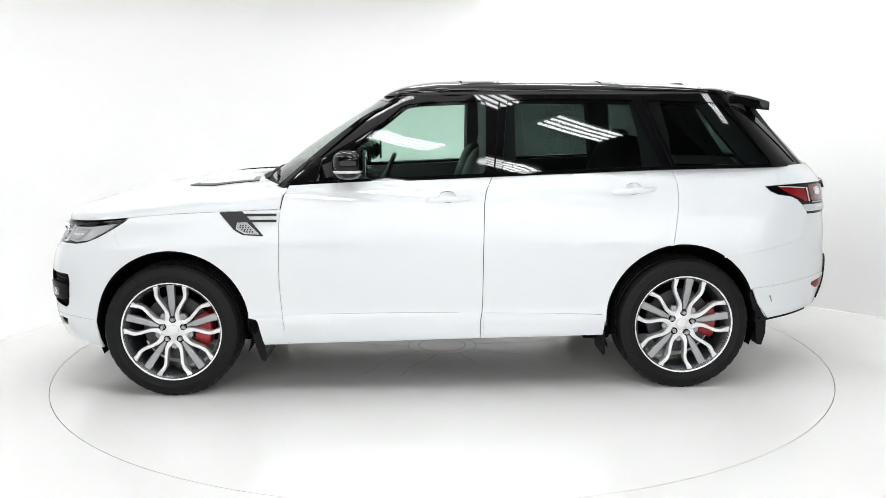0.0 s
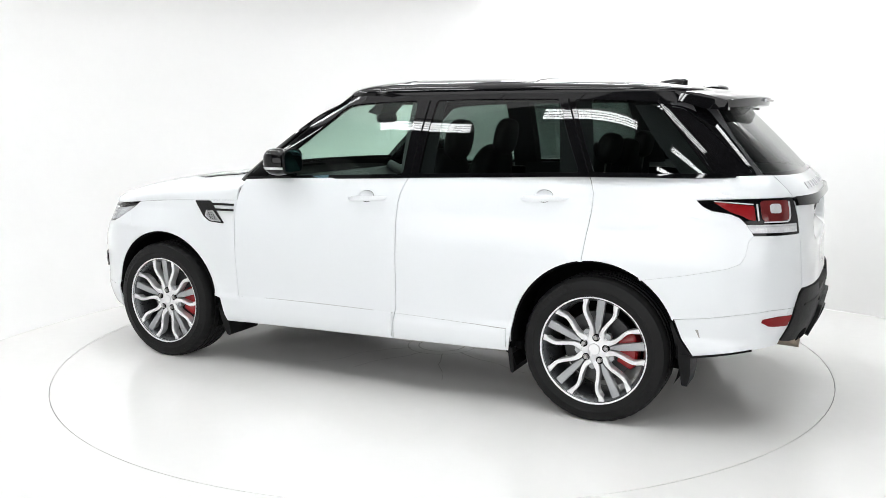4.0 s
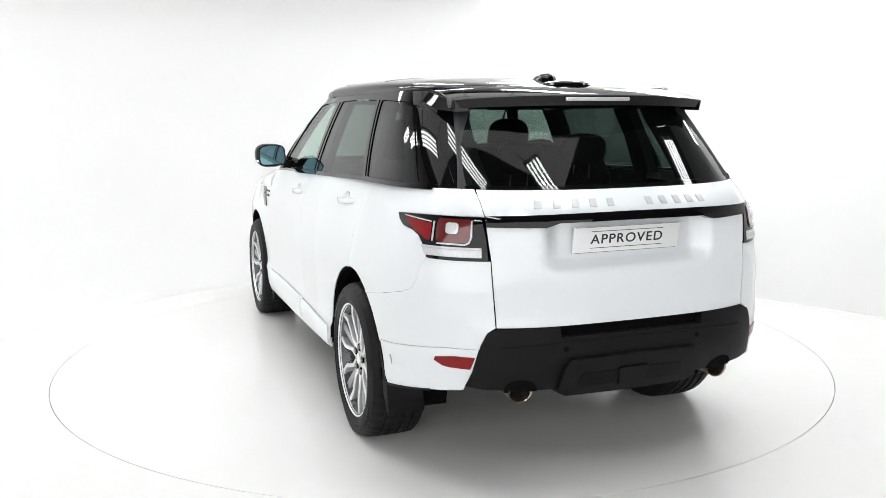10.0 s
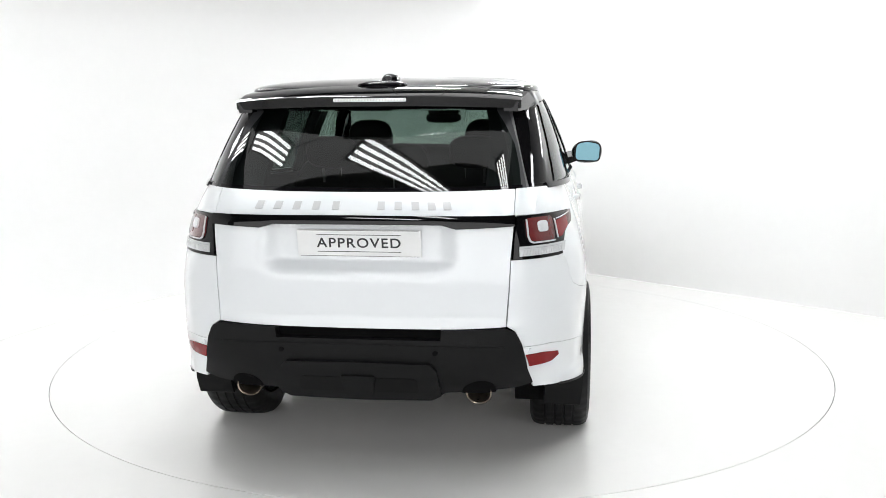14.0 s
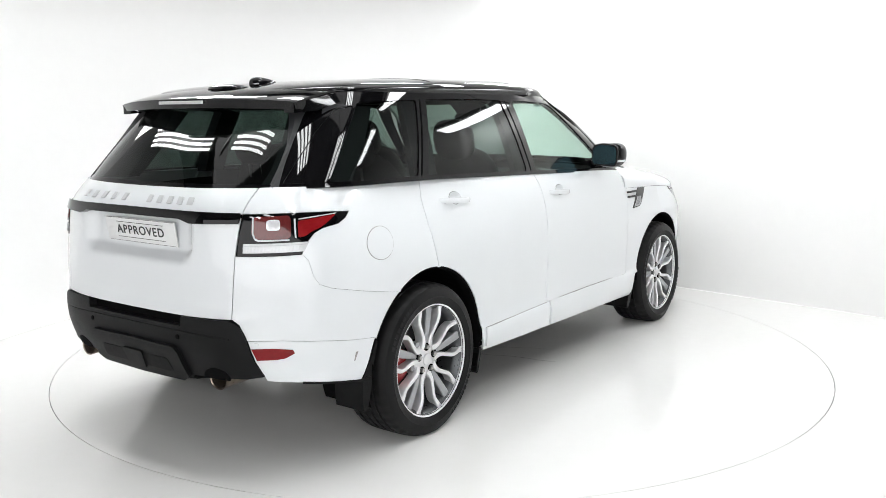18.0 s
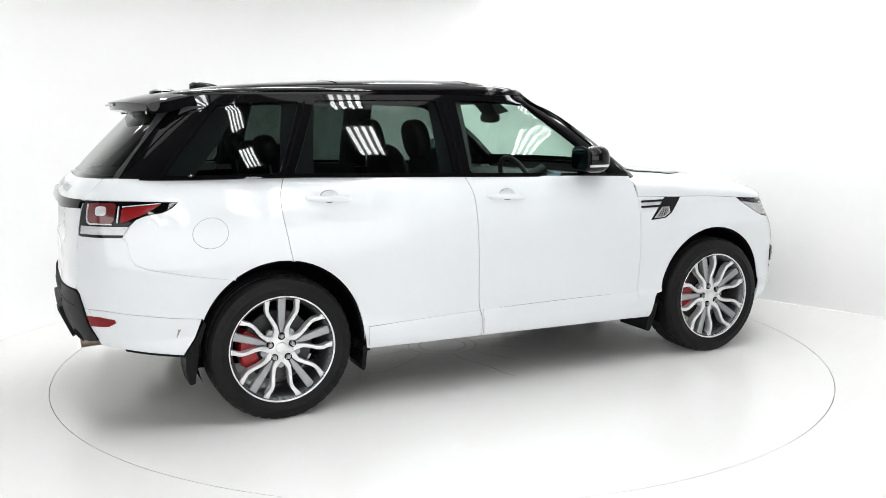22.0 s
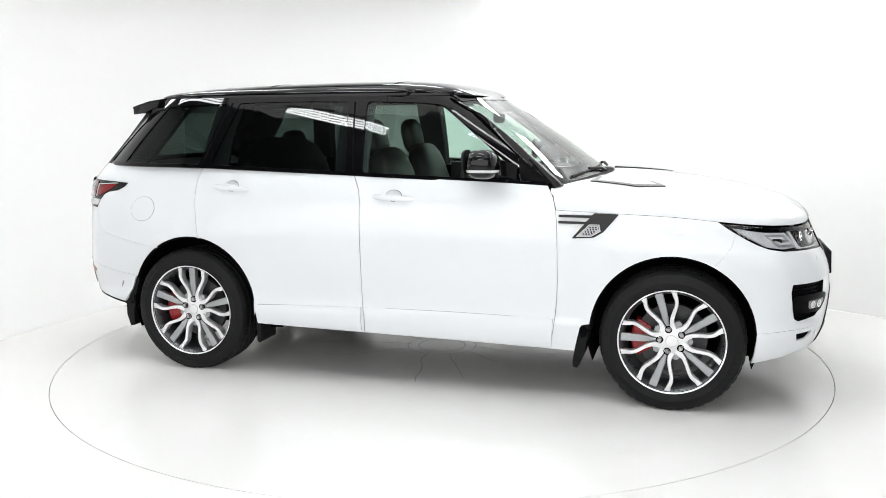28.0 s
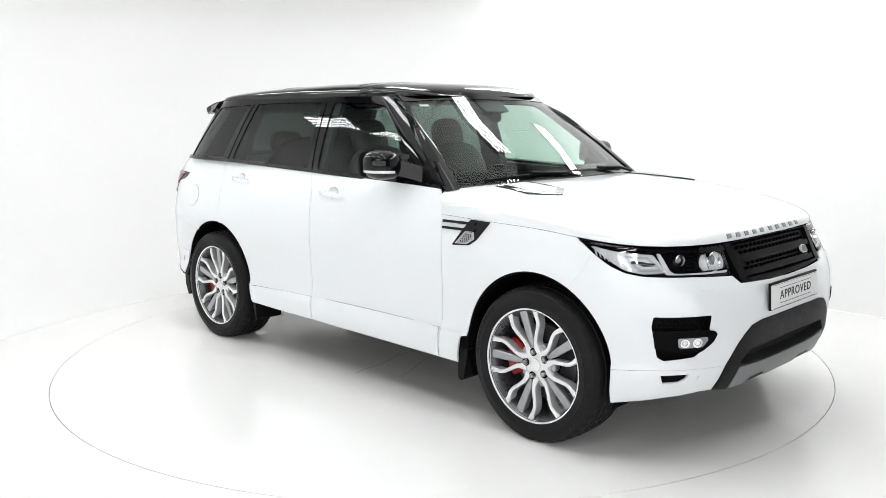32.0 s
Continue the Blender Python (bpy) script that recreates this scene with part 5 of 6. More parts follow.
for sg in (1, -1):
    fender = flanks[sg]["fender"]
    v = shape("wing_vent", bx((1.170, 1.046), (1.040, 1.051), (1.005, 1.012), (0.922, 0.912), (1.041, 0.920), (1.090, 0.950)), BLACK_PAINT, fender, "gloss black wing vent", out=0.004, rim=0.012, sg=sg, step=0.02, r=0.008)
    for zc in (1.0305, 0.9975):
        shape("vent_bar", bx((0.850, zc - 0.0065), (1.070, zc - 0.0075), (1.080, zc + 0.0065), (0.850, zc + 0.0065)), BLACK_PAINT, fender, "gloss black vent bar", out=0.010, rim=0.014, sg=sg, step=0.03)
    shape("vent_mesh", bx((1.060, 0.986), (1.020, 0.986), (0.958, 0.927), (1.026, 0.931), (1.068, 0.955)), ALLOY_GREY, fender, "silver vent mesh", out=0.0065, rim=0.003, sg=sg, step=0.02,
          holes=[bx(*circle(cx, cz, 0.0052, 6)) for cx, cz in ((0.985, 0.938), (1.000, 0.938), (1.015, 0.938), (1.030, 0.942), (0.996, 0.950), (1.011, 0.950), (1.026, 0.950), (1.041, 0.952), (1.007, 0.962), (1.022, 0.962), (1.037, 0.963), (1.052, 0.965), (1.020, 0.974), (1.035, 0.974), (1.050, 0.975))])
    shape("vent_rim", bx((1.068, 0.992), (1.016, 0.992), (0.946, 0.923), (1.028, 0.926), (1.076, 0.954)), LETTER_SILVER, fender, "silver vent rim", out=0.0072, rim=0.003, sg=sg, step=0.02, holes=[bx((1.062, 0.988), (1.019, 0.988), (0.955, 0.926), (1.026, 0.930), (1.070, 0.955))])
    # door handles over their finger cups
    for door, x0, z0, tilt in (("front_door", -0.110, 1.108, -0.05), ("rear_door", -1.172, 1.143, -0.05)):
        bm = bmesh.new()
        pts = []
        for i in range(13):
            t = -1 + i / 6
            x = x0 + 0.130 * t
            zz = z0 + tilt * (x - x0)
            y = flank_y(x, zz) + 0.030 * (1 - abs(t) ** 3.0) - 0.002
            hh = 0.0155 * (1 - 0.45 * abs(t) ** 4)
            pts.append([(x, sg * (y - 0.010), zz - hh), (x, sg * (y - 0.002), zz - hh * 0.95), (x, sg * y, zz - hh * 0.5), (x, sg * (y + 0.001), zz + hh * 0.4), (x, sg * (y - 0.002), zz + hh * 0.95), (x, sg * (y - 0.010), zz + hh)])
        loft(bm, pts)
        part("door_handle", bm, WHITE_PAINT, flanks[sg][door], "white pull handle")
        cup = circle(x0 + 0.005, z0 + 0.012, 0.030, 24, 1.55)

        def cup_fn(s, z, x0=x0, z0=z0):
            x, y, zz = body(s, z)
            r2 = ((s - x0 - 0.005) / 0.0465) ** 2 + ((z - z0 - 0.012) / 0.030) ** 2
            return (x, y - 0.017 * max(0.0, 1 - r2), zz)
        INWARD.append(cup_fn)
        panel("finger_cup", cup, cup_fn, WHITE_PAINT, flanks[sg][door], "white finger cup", step=0.010, out=0.0, rim=0.0, sg=sg)
    # mud flaps, and the small deflector before the rear wheel
    bm = bmesh.new()
    prism(bm, rounded([(1.026, 0.462), (1.018, 0.38), (1.000, 0.290), (0.975, 0.205), (0.960, 0.182), (0.936, 0.188), (0.934, 0.215), (0.944, 0.285), (0.974, 0.420), (0.986, 0.440), (1.000, 0.462)], 0.010), lambda a, b, d: (a, sg * (0.952 - 0.10 * max(0.0, 0.34 - b) - d), b), 0.27)
    part("mud_flap", bm, BLACK_PLASTIC, car, "black front mud flap")
    bm = bmesh.new()
    prism(bm, rounded([(-1.852, 0.562), (-1.892, 0.482), (-1.950, 0.398), (-1.952, 0.310), (-1.936, 0.236), (-1.908, 0.240), (-1.896, 0.34), (-1.878, 0.44), (-1.845, 0.545)], 0.006), lambda a, b, d: (a, sg * (0.936 - 0.12 * max(0.0, 0.34 - b) - d), b), 0.17)
    part("mud_flap", bm, BLACK_PLASTIC, car, "black rear mud flap")
    bm = bmesh.new()
    prism(bm, rounded([(-0.985, 0.33), (-1.012, 0.33), (-1.018, 0.20), (-1.006, 0.185), (-0.996, 0.20)], 0.004), lambda a, b, d: (a, sg * (0.945 - 0.15 * max(0.0, 0.30 - b) - d), b), 0.20)
    part("air_deflector", bm, BLACK_PLASTIC, car, "small black flap before the rear wheel")
    # rear reflector and small marks
    shape("rear_reflector", bx((-2.255, 0.572), (-2.262, 0.588)) + ty((0.76, 0.598), (0.686, 0.596), (0.700, 0.545), (0.77, 0.548)) + bx((-2.285, 0.552)), RED_LENS, flanks[sg]["bumper_lower"], "red rear reflector", out=0.004, rim=0.008, sg=sg, step=0.02)
    shape("parking_sensor", [(p + tail_y(0.705, 0.612)[0], q) for p, q in circle(0, 0.613, 0.010, 16)], WHITE_PAINT, flanks[sg]["bumper_lower"], "white parking sensor", out=0.0035, rim=0.006, sg=sg, step=0.01)
    shape("tow_slot", bx((-1.965, 0.530), (-1.978, 0.530), (-1.988, 0.490), (-1.984, 0.490)), GAP_GREY, flanks[sg]["bumper_lower"], "dark slot", out=0.002, rim=0.002, sg=sg, step=0.02)
    # exhaust tips
    bm = bmesh.new()
    rings = []
    for r, x in ((0.040, -2.18), (0.043, -2.32), (0.046, -2.402), (0.0475, -2.408), (0.043, -2.404), (0.041, -2.34), (0.038, -2.22)):
        rings.append([(x, sg * 0.495 + 1.12 * r * math.cos(a), 0.434 + 0.95 * r * math.sin(a)) for a in (2 * math.pi * i / 28 for i in range(28))])
    loft(bm, rings, cap=False)
    ex = part("exhaust_tip", bm, EXHAUST, car, "sooty oval exhaust tip")
    bm = bmesh.new()
    loft(bm, [[(-2.30, sg * 0.495 + 0.042 * math.cos(a), 0.434 + 0.036 * math.sin(a)) for a in (2 * math.pi * i / 20 for i in range(20))], [(-2.22, sg * 0.495 + 0.042 * math.cos(a), 0.434 + 0.036 * math.sin(a)) for a in (2 * math.pi * i / 20 for i in range(20))]])
    part("exhaust_bore", bm, SOOT, ex, "black sooty bore")
    # dark patch on the bumper in place of a shaded cutaway round the exhaust
    shape("exhaust_shade", [(tail_y(0.495, 0.45)[0] + 0.062 * math.cos(a), 0.448 + 0.050 * max(math.sin(a), -0.1)) for a in (2 * math.pi * i / 28 for i in range(28))], DARK_INNER, rear_bumper, "dark patch for the shaded recess over the exhaust", out=0.0125, rim=0.004, sg=sg, step=0.03)
    # bumper sensors
    shape("parking_sensor", [(p + tail_y(0.322, 0.62)[0], q) for p, q in circle(0, 0.620, 0.010, 14)], DARK_INNER, rear_bumper, "black parking sensor", out=0.013, rim=0.004, sg=sg, step=0.01)
    shape("parking_sensor", [(p + nose_y(0.700, 0.41)[0], q) for p, q in circle(0, 0.410, 0.011, 16)], WHITE_PAINT, front_bumper, "white parking sensor on the bumper", out=0.0035, rim=0.006, sg=sg, step=0.01)
    # headlamp washer flap
    s0 = nose_y(0.66, 0.82)[0]
    shape("washer_flap", rounded([(s0 - 0.03, 0.805), (s0 + 0.035, 0.805), (s0 + 0.035, 0.830), (s0 - 0.03, 0.830)], 0.005), WHITE_PAINT, front_bumper, "white lamp washer flap", out=0.0022, rim=0.003, sg=sg)

# fog lamp pockets
for sg in (1, -1):
    pocket = panel("fog_pocket", fog_hole(), body, DARK_INNER, front_bumper, "black fog lamp pocket", step=0.03, out=-0.05, rim=-0.05, sg=sg)
    a, b = at_x(2.060, 0.6)[0], nose_y(0.650, 0.61)[0]
    L = lambda f, z: (a + f * (b - a), z)
    upper = [L(0.0, 0.688), L(0.0, 0.640), L(0.88, 0.635), L(0.90, 0.690)]
    cells = []
    for r_, zc in enumerate((0.652, 0.672)):
        for i in range(7):
            f = 0.08 + 0.115 * i + (0.055 if r_ else 0)
            if f < 0.85:
                cells.append([(L(f, zc)[0] + 0.0135 * math.cos(t), zc + 0.0085 * math.sin(t)) for t in (radians(30 + 60 * k) for k in range(6))])
    panel("honeycomb_band", upper, body, GRILLE_BLACK, pocket, "black honeycomb insert", holes=cells, step=0.03, out=-0.020, rim=0.012, sg=sg)
    blade = rounded([L(-0.01, 0.632), L(0.62, 0.638), L(0.98, 0.628), L(1.04, 0.610), L(0.96, 0.575), L(0.76, 0.536), L(0.30, 0.538), L(0.02, 0.550)], 0.012)
    panel("fog_bezel", blade, body, GRILLE_BLACK, pocket, "gloss black fog lamp bezel", step=0.03, out=0.006, rim=0.04, sg=sg)
    lampq = rounded([L(0.36, 0.602), L(0.84, 0.604), L(0.86, 0.590), L(0.76, 0.558), L(0.38, 0.558)], 0.010)
    panel("fog_lens", lampq, body, LENS_BALL, pocket, "clear fog lamp lens", step=0.02, out=0.009, rim=0.006, sg=sg)
    for f, rad in ((0.47, 0.0185), (0.67, 0.0205)):
        c = L(f, 0.580)
        ring_q, hole_q = circle(c[0], c[1], rad, 20), circle(c[0], c[1], rad * 0.62, 16)
        panel("fog_reflector", ring_q, body, CHROME, pocket, "chrome fog lamp ring", holes=[hole_q], step=0.02, out=0.013, rim=0.005, sg=sg)
        panel("fog_bulb", circle(c[0], c[1], rad * 0.5, 16), body, CLEAR_REFLECTOR, pocket, "clear bulb glass", step=0.02, out=0.0115, rim=0.003, sg=sg)


# ---------------------------------------------------------------- door mirrors
def door_mirror(sg):
    m = new("door_mirror")
    m.parent = car
    tagged(m, "gloss black door mirror with a silver indicator strip")
    flip_m = Matrix.Diagonal((1, sg, 1, 1))

    def squash(p):
        # fuller outboard, tapering inboard and towards the nose
        t = (p.y + 0.105) / 0.21
        return (p.x * (0.85 + 0.15 * t) + 0.03 * (1 - t), p.y, p.z * (0.86 + 0.14 * t) - 0.012 * (1 - t))
    bm = bmesh.new()
    blob(bm, (0.430, 1.012, 1.314), (0.090, 0.106, 0.085), 2.6, 32, 18, squash)
    bmesh.ops.transform(bm, matrix=flip_m, verts=bm.verts)
    part("mirror_cap", bm, BLACK_PAINT, m, "gloss black mirror cap")
    bm = bmesh.new()
    pts = []
    for i in range(22):
        u = radians(-8 + 158 * i / 21)
        ring = []
        for zz, k in ((-0.047, 1.0), (-0.045, 1.022), (-0.034, 1.022), (-0.032, 1.0), (-0.032, 0.9), (-0.047, 0.9)):
            c, s_ = math.cos(u), math.sin(u)
            q = ((abs(c) / 0.090) ** 2.6 + (abs(s_) / 0.106) ** 2.6) ** (-1 / 2.6) * (1 - (abs(zz) / 0.085) ** 2.6) ** (1 / 2.6)
            p_ = Vector(squash(Vector((q * c * k, q * s_ * k, zz))))
            ring.append(tuple(Vector((0.430, 1.012, 1.314)) + p_))
        pts.append(ring)
    loft(bm, pts)
    bmesh.ops.transform(bm, matrix=flip_m, verts=bm.verts)
    part("indicator_strip", bm, CLEAR_REFLECTOR, m, "silver indicator strip")
    bm = bmesh.new()
    prism(bm, rounded([(0.932, 1.247), (1.112, 1.240), (1.119, 1.372), (1.02, 1.392), (0.940, 1.375)], 0.035), lambda a, b, d: (0.3425 + d, a - 0.010, b), 0.012)
    bmesh.ops.transform(bm, matrix=flip_m, verts=bm.verts)
    part("mirror_rim", bm, BLACK_PLASTIC, m, "black mirror rim")
    bm = bmesh.new()
    prism(bm, rounded([(0.941, 1.256), (1.104, 1.250), (1.110, 1.364), (1.02, 1.382), (0.949, 1.366)], 0.032), lambda a, b, d: (0.3395 + d, a - 0.010, b), 0.004)
    bmesh.ops.transform(bm, matrix=flip_m, verts=bm.verts)
    part("mirror_glass", bm, MIRROR_GLASS, m, "bluish mirror glass")
    bm = bmesh.new()
    loft(bm, [[(0.62, 0.870, 1.21), (0.42, 0.880, 1.22), (0.42, 0.880, 1.27), (0.60, 0.870, 1.30)], [(0.56, 0.93, 1.235), (0.41, 0.93, 1.24), (0.41, 0.93, 1.28), (0.55, 0.93, 1.32)],
              [(0.505, 0.985, 1.255), (0.41, 0.985, 1.25), (0.41, 0.985, 1.29), (0.50, 0.985, 1.34)]])
    bmesh.ops.transform(bm, matrix=flip_m, verts=bm.verts)
    part("mirror_arm", bm, BLACK_PAINT, m, "black mirror arm", angle=60)
    # the triangular sail panel in the window's corner
    sail = gx((0.80, 1.198), (0.655, 1.335), (0.600, 1.335), (0.630, 1.212))
    panel("sail_panel", sail, green, GRILLE_BLACK, m, "black mirror sail", step=0.03, out=0.006, rim=0.01, sg=sg)


door_mirror(1)
door_mirror(-1)

# fuel flap (on the right flank only): a ring-shaped joint and the flap in it
c0 = at_x(-1.795, 1.0)[0]
shape("fuel_joint", [(c0 + 0.084 * math.cos(a), 1.001 + 0.076 * math.sin(a)) for a in (2 * math.pi * i / 48 for i in range(48))], GAP_GREY, flanks[-1]["quarter"], "grey joint round the fuel flap", out=0.0012, rim=0.001, sg=-1, step=0.03)
shape("fuel_flap", [(c0 + 0.0815 * math.cos(a), 1.001 + 0.0735 * math.sin(a)) for a in (2 * math.pi * i / 48 for i in range(48))], WHITE_PAINT, flanks[-1]["quarter"], "white round fuel flap", out=0.0026, rim=0.0014, sg=-1, step=0.03)

# ---------------------------------------------------------------- roof furniture
def spoiler():
    bm = bmesh.new()
    rings = []
    n = 28
    for i in range(n + 1):
        y = -0.645 + 1.290 * i / n
        t = abs(y) / 0.645
        xe = -2.150 + 0.125 * t ** 2.2
        ze = 1.660 - 0.020 * t ** 3
        zf = 1.722 - 0.030 * t ** 3
        xf = -1.790 + 0.02 * t ** 2
        thick = 0.045 * (1 - 0.25 * t ** 6)
        rings.append([(xf, y, zf), ((xf + xe) / 2, y, (zf + ze) / 2 + 0.010), (xe + 0.02, y, ze + 0.006), (xe, y, ze - 0.002), (xe + 0.010, y, ze - thick), (xe + 0.045, y, ze - thick - 0.012 + 0.01 * t), (-1.99 + 0.05 * t ** 2, y, 1.585 + 0.012), (xf, y, zf - 0.05)])
    loft(bm, rings)
    s = part("roof_spoiler", bm, BLACK_PAINT, car, "gloss black roof spoiler", angle=28)
    for sg in (1, -1):
        bm = bmesh.new()
        loft(bm, [[(-1.80, sg * y, z) for y, z in ((0.57, 1.692), (0.668, 1.680), (0.700, 1.640), (0.57, 1.64))], [(-1.92, sg * y, z) for y, z in ((0.57, 1.67), (0.655, 1.655), (0.672, 1.60), (0.57, 1.60))],
                  [(-2.03, sg * y, z) for y, z in ((0.57, 1.645), (0.632, 1.635), (0.632, 1.590), (0.57, 1.592))]])
        part("spoiler_end", bm, BLACK_PAINT, s, "gloss black spoiler end")
    bm = bmesh.new()
    box(bm, (-2.150, 0, 1.642), (0.012, 0.320, 0.016), bevel=0.003)
    lamp = part("high_brake_lamp", bm, CLEAR_REFLECTOR, s, "clear high brake lamp")
    for i in range(24):
        bm = bmesh.new()
        box(bm, (-2.157, -0.149 + 0.298 * i / 23, 1.642), (0.002, 0.006, 0.009))
        part("brake_lamp_cell", bm, STEEL, lamp)
    bm = bmesh.new()
    blob(bm, (-1.855, 0.0, 1.712), (0.075, 0.118, 0.022), 2.6, 24, 8)
    part("spoiler_pad", bm, BLACK_PAINT, s, "black pad on the spoiler")


spoiler()
bm = bmesh.new()
rings = []
for x, w, h in ((-1.530, 0.004, 0.003), (-1.555, 0.026, 0.016), (-1.60, 0.042, 0.028), (-1.65, 0.048, 0.038), (-1.685, 0.040, 0.040), (-1.705, 0.016, 0.030)):
    zb = interp(x, ROOF_TOP) - 0.006
    rings.append([(x, w * math.cos(a), zb + h * max(math.sin(a), 0.0) ** 0.8 if math.sin(a) > 0 else zb) for a in (2 * math.pi * i / 16 for i in range(16))])
loft(bm, rings)
part("aerial_fin", bm, BLACK_PAINT, car, "gloss black roof aerial fin")
# roof joints: glass panel outline
for x in (-0.20, -1.02):
    q = [(x + 0.006, -0.40), (x + 0.006, 0.40), (x - 0.006, 0.40), (x - 0.006, -0.40)]
    panel("roof_joint", q, roof, DARK_INNER, roof_ob, "dark joint of the glass roof", step=0.04, out=0.0015, rim=0.001)

# ---------------------------------------------------------------- bonnet vents, scuttle and wipers
for sg in (1, -1):
    q = [bonnet_dom(x, y) for x, y in dense([(1.010, 0.475), (0.985, 0.700), (1.250, 0.750), (1.395, 0.660), (1.320, 0.545)], 0.06)]
    v = panel("bonnet_vent", q, bonnet, BLACK_PAINT, bonnet_ob, "gloss black bonnet vent", step=0.03, out=0.006, rim=0.010, sg=sg)
    q = [bonnet_dom(x, y) for x, y in dense([(1.035, 0.515), (1.025, 0.660), (1.235, 0.705), (1.340, 0.646), (1.290, 0.568)], 0.06)]
    panel("vent_insert", q, bonnet, WHITE_PAINT, v, "white vent insert", step=0.03, out=0.0080, rim=0.003, sg=sg)
bm = bmesh.new()
rows = []
for i in range(17):
    y = -0.84 + 1.68 * i / 16
    t = abs(y) / 0.84
    xf = interp(abs(y), [(0.0, 1.060), (0.3, 1.043), (0.6, 0.980), (0.8, 0.886), (0.84, 0.860)])
    xg = 1.008 - 0.24 * y * y - 0.03 * y ** 4
    zf = 1.205 - 0.022 * t ** 3
    rows.append([(xf, y, zf), ((xf + xg) / 2, y, zf + 0.006), (xg + 0.004, y, zf + 0.008), (xg - 0.03, y, zf + 0.012), (xg - 0.07, y, 1.15), (xf, y, 1.15)])
loft(bm, rows)
part("scuttle", bm, SOOT, car, "black plastic scuttle under the windscreen")
for sg, y0, y1 in ((1, 0.62, -0.02), (-1, -0.02, -0.66)):
    wp = new("wiper")
    wp.parent = car
    tagged(wp, "black windscreen wiper at rest")
    bm = bmesh.new()
    pts = [(0.985 - 0.12 * (abs(y) / 0.84) ** 2.2 - 0.040, y, 1.243 - 0.030 * (y / 0.84) ** 2) for y in [y0 + (y1 - y0) * i / 10 for i in range(11)]]
    pipe(bm, pts, 0.008, 8)
    part("blade", bm, BLACK_PLASTIC, wp)
    bm = bmesh.new()
    mid = pts[5]
    pipe(bm, [(pts[0][0] + 0.05, y0 + 0.05, 1.215), (pts[1][0] + 0.03, y0 - 0.06, 1.240), (mid[0] + 0.004, mid[1], mid[2] + 0.014)], 0.009, 8)
    part("arm", bm, BLACK_PLASTIC, wp)
# black band along the foot of the windscreen
foot = [(edge_y(z) - 0.004, z) for z in (1.20, 1.235, 1.268)] + [(0.5, 1.272), (0.0, 1.276), (-0.5, 1.272)] + [(-edge_y(z) + 0.004, z) for z in (1.268, 1.235, 1.20)] + [(-0.45, 1.212), (0.0, 1.220), (0.45, 1.212)]
panel("windscreen_band", foot, shield, DARK_INNER, windscreen, "black band along the foot of the glass", step=0.04, out=-0.004, rim=0.0)
# windscreen sticker
q = shy((-0.515, 1.628), (-0.575, 1.628), (-0.575, 1.640), (-0.515, 1.640))
panel("windscreen_sticker", q, shield, PLATE_WHITE, windscreen, "small white sticker", step=0.03, out=-0.002, rim=0)
# ---------------------------------------------------------------- underbody and cabin
bm = bmesh.new()
box(bm, (-0.02, 0, 0.335), (2.05, 1.78, 0.05), bevel=0.01)
part("floor_pan", bm, DARK_INNER, car, "dark floor pan")
bm = bmesh.new()
box(bm, (-1.75, 0, 0.46), (0.95, 1.22, 0.10), bevel=0.02)
part("underbody", bm, DARK_INNER, car, "dark rear underbody")
bm = bmesh.new()
box(bm, (1.55, 0, 0.36), (1.05, 1.22, 0.08), bevel=0.02)
part("underbody", bm, DARK_INNER, car, "dark underbody")
for sg in (1, -1):
    bm = bmesh.new()
    pipe(bm, [(-0.6, sg * 0.30, 0.27), (-1.2, sg * 0.34, 0.29), (-1.75, sg * 0.46, 0.36), (-2.22, sg * 0.495, 0.434)], 0.035, 10)
    part("exhaust_pipe", bm, EXHAUST, car, "rusty exhaust pipe")
    for x in (XA, XB):
        bm = bmesh.new()
        rod(bm, (x, sg * 0.15, HUB_Z), (x, sg * 0.86, HUB_Z), 0.035, n=10)
        part("half_shaft", bm, DARK_INNER, car, "dark axle shaft")
    bm = bmesh.new()
    box(bm, (-0.99, sg * 0.72, 0.29), (0.16, 0.16, 0.07), bevel=0.015)
    part("suspension_bracket", bm, DARK_INNER, car, "dark bracket under the sill")



def lining(x, y):
    a, b, c = roof(x, y)
    return (a, b * 0.985, c - 0.045)


inner_ring = [(x * 0.985, y * 0.97) for x, y in ROOF_RING]
panel("headlining", inner_ring, lining, HEADLINING, car, "pale cloth headlining", step=0.1, rim=0.0)


def cushion(bm, centre, ax, m, n=3.2):
    k = len(bm.verts)
    blob(bm, (0, 0, 0), ax, n, 24, 14)
    bm.verts.ensure_lookup_table()
    bmesh.ops.transform(bm, matrix=Matrix.Translation(centre) @ m, verts=bm.verts[k:])


def seat(x, y, w, label, tan=True, lift=0.0):
    s = new("seat")
    s.parent = car
    tagged(s, label)
    bm = bmesh.new()
    cushion(bm, (x + 0.02, y, 0.72), (0.27, w, 0.10), pose(0, 0, 0, 0, -6, 0))
    part("cushion", bm, SEAT_DARK, s)
    bm = bmesh.new()
    cushion(bm, (x - 0.285, y, 1.03 if tan else 1.03 + lift), (0.10, w, 0.355), pose(0, 0, 0, 0, -16, 0))
    part("backrest", bm, SEAT_TAN if tan else SEAT_DARK, s)
    return s


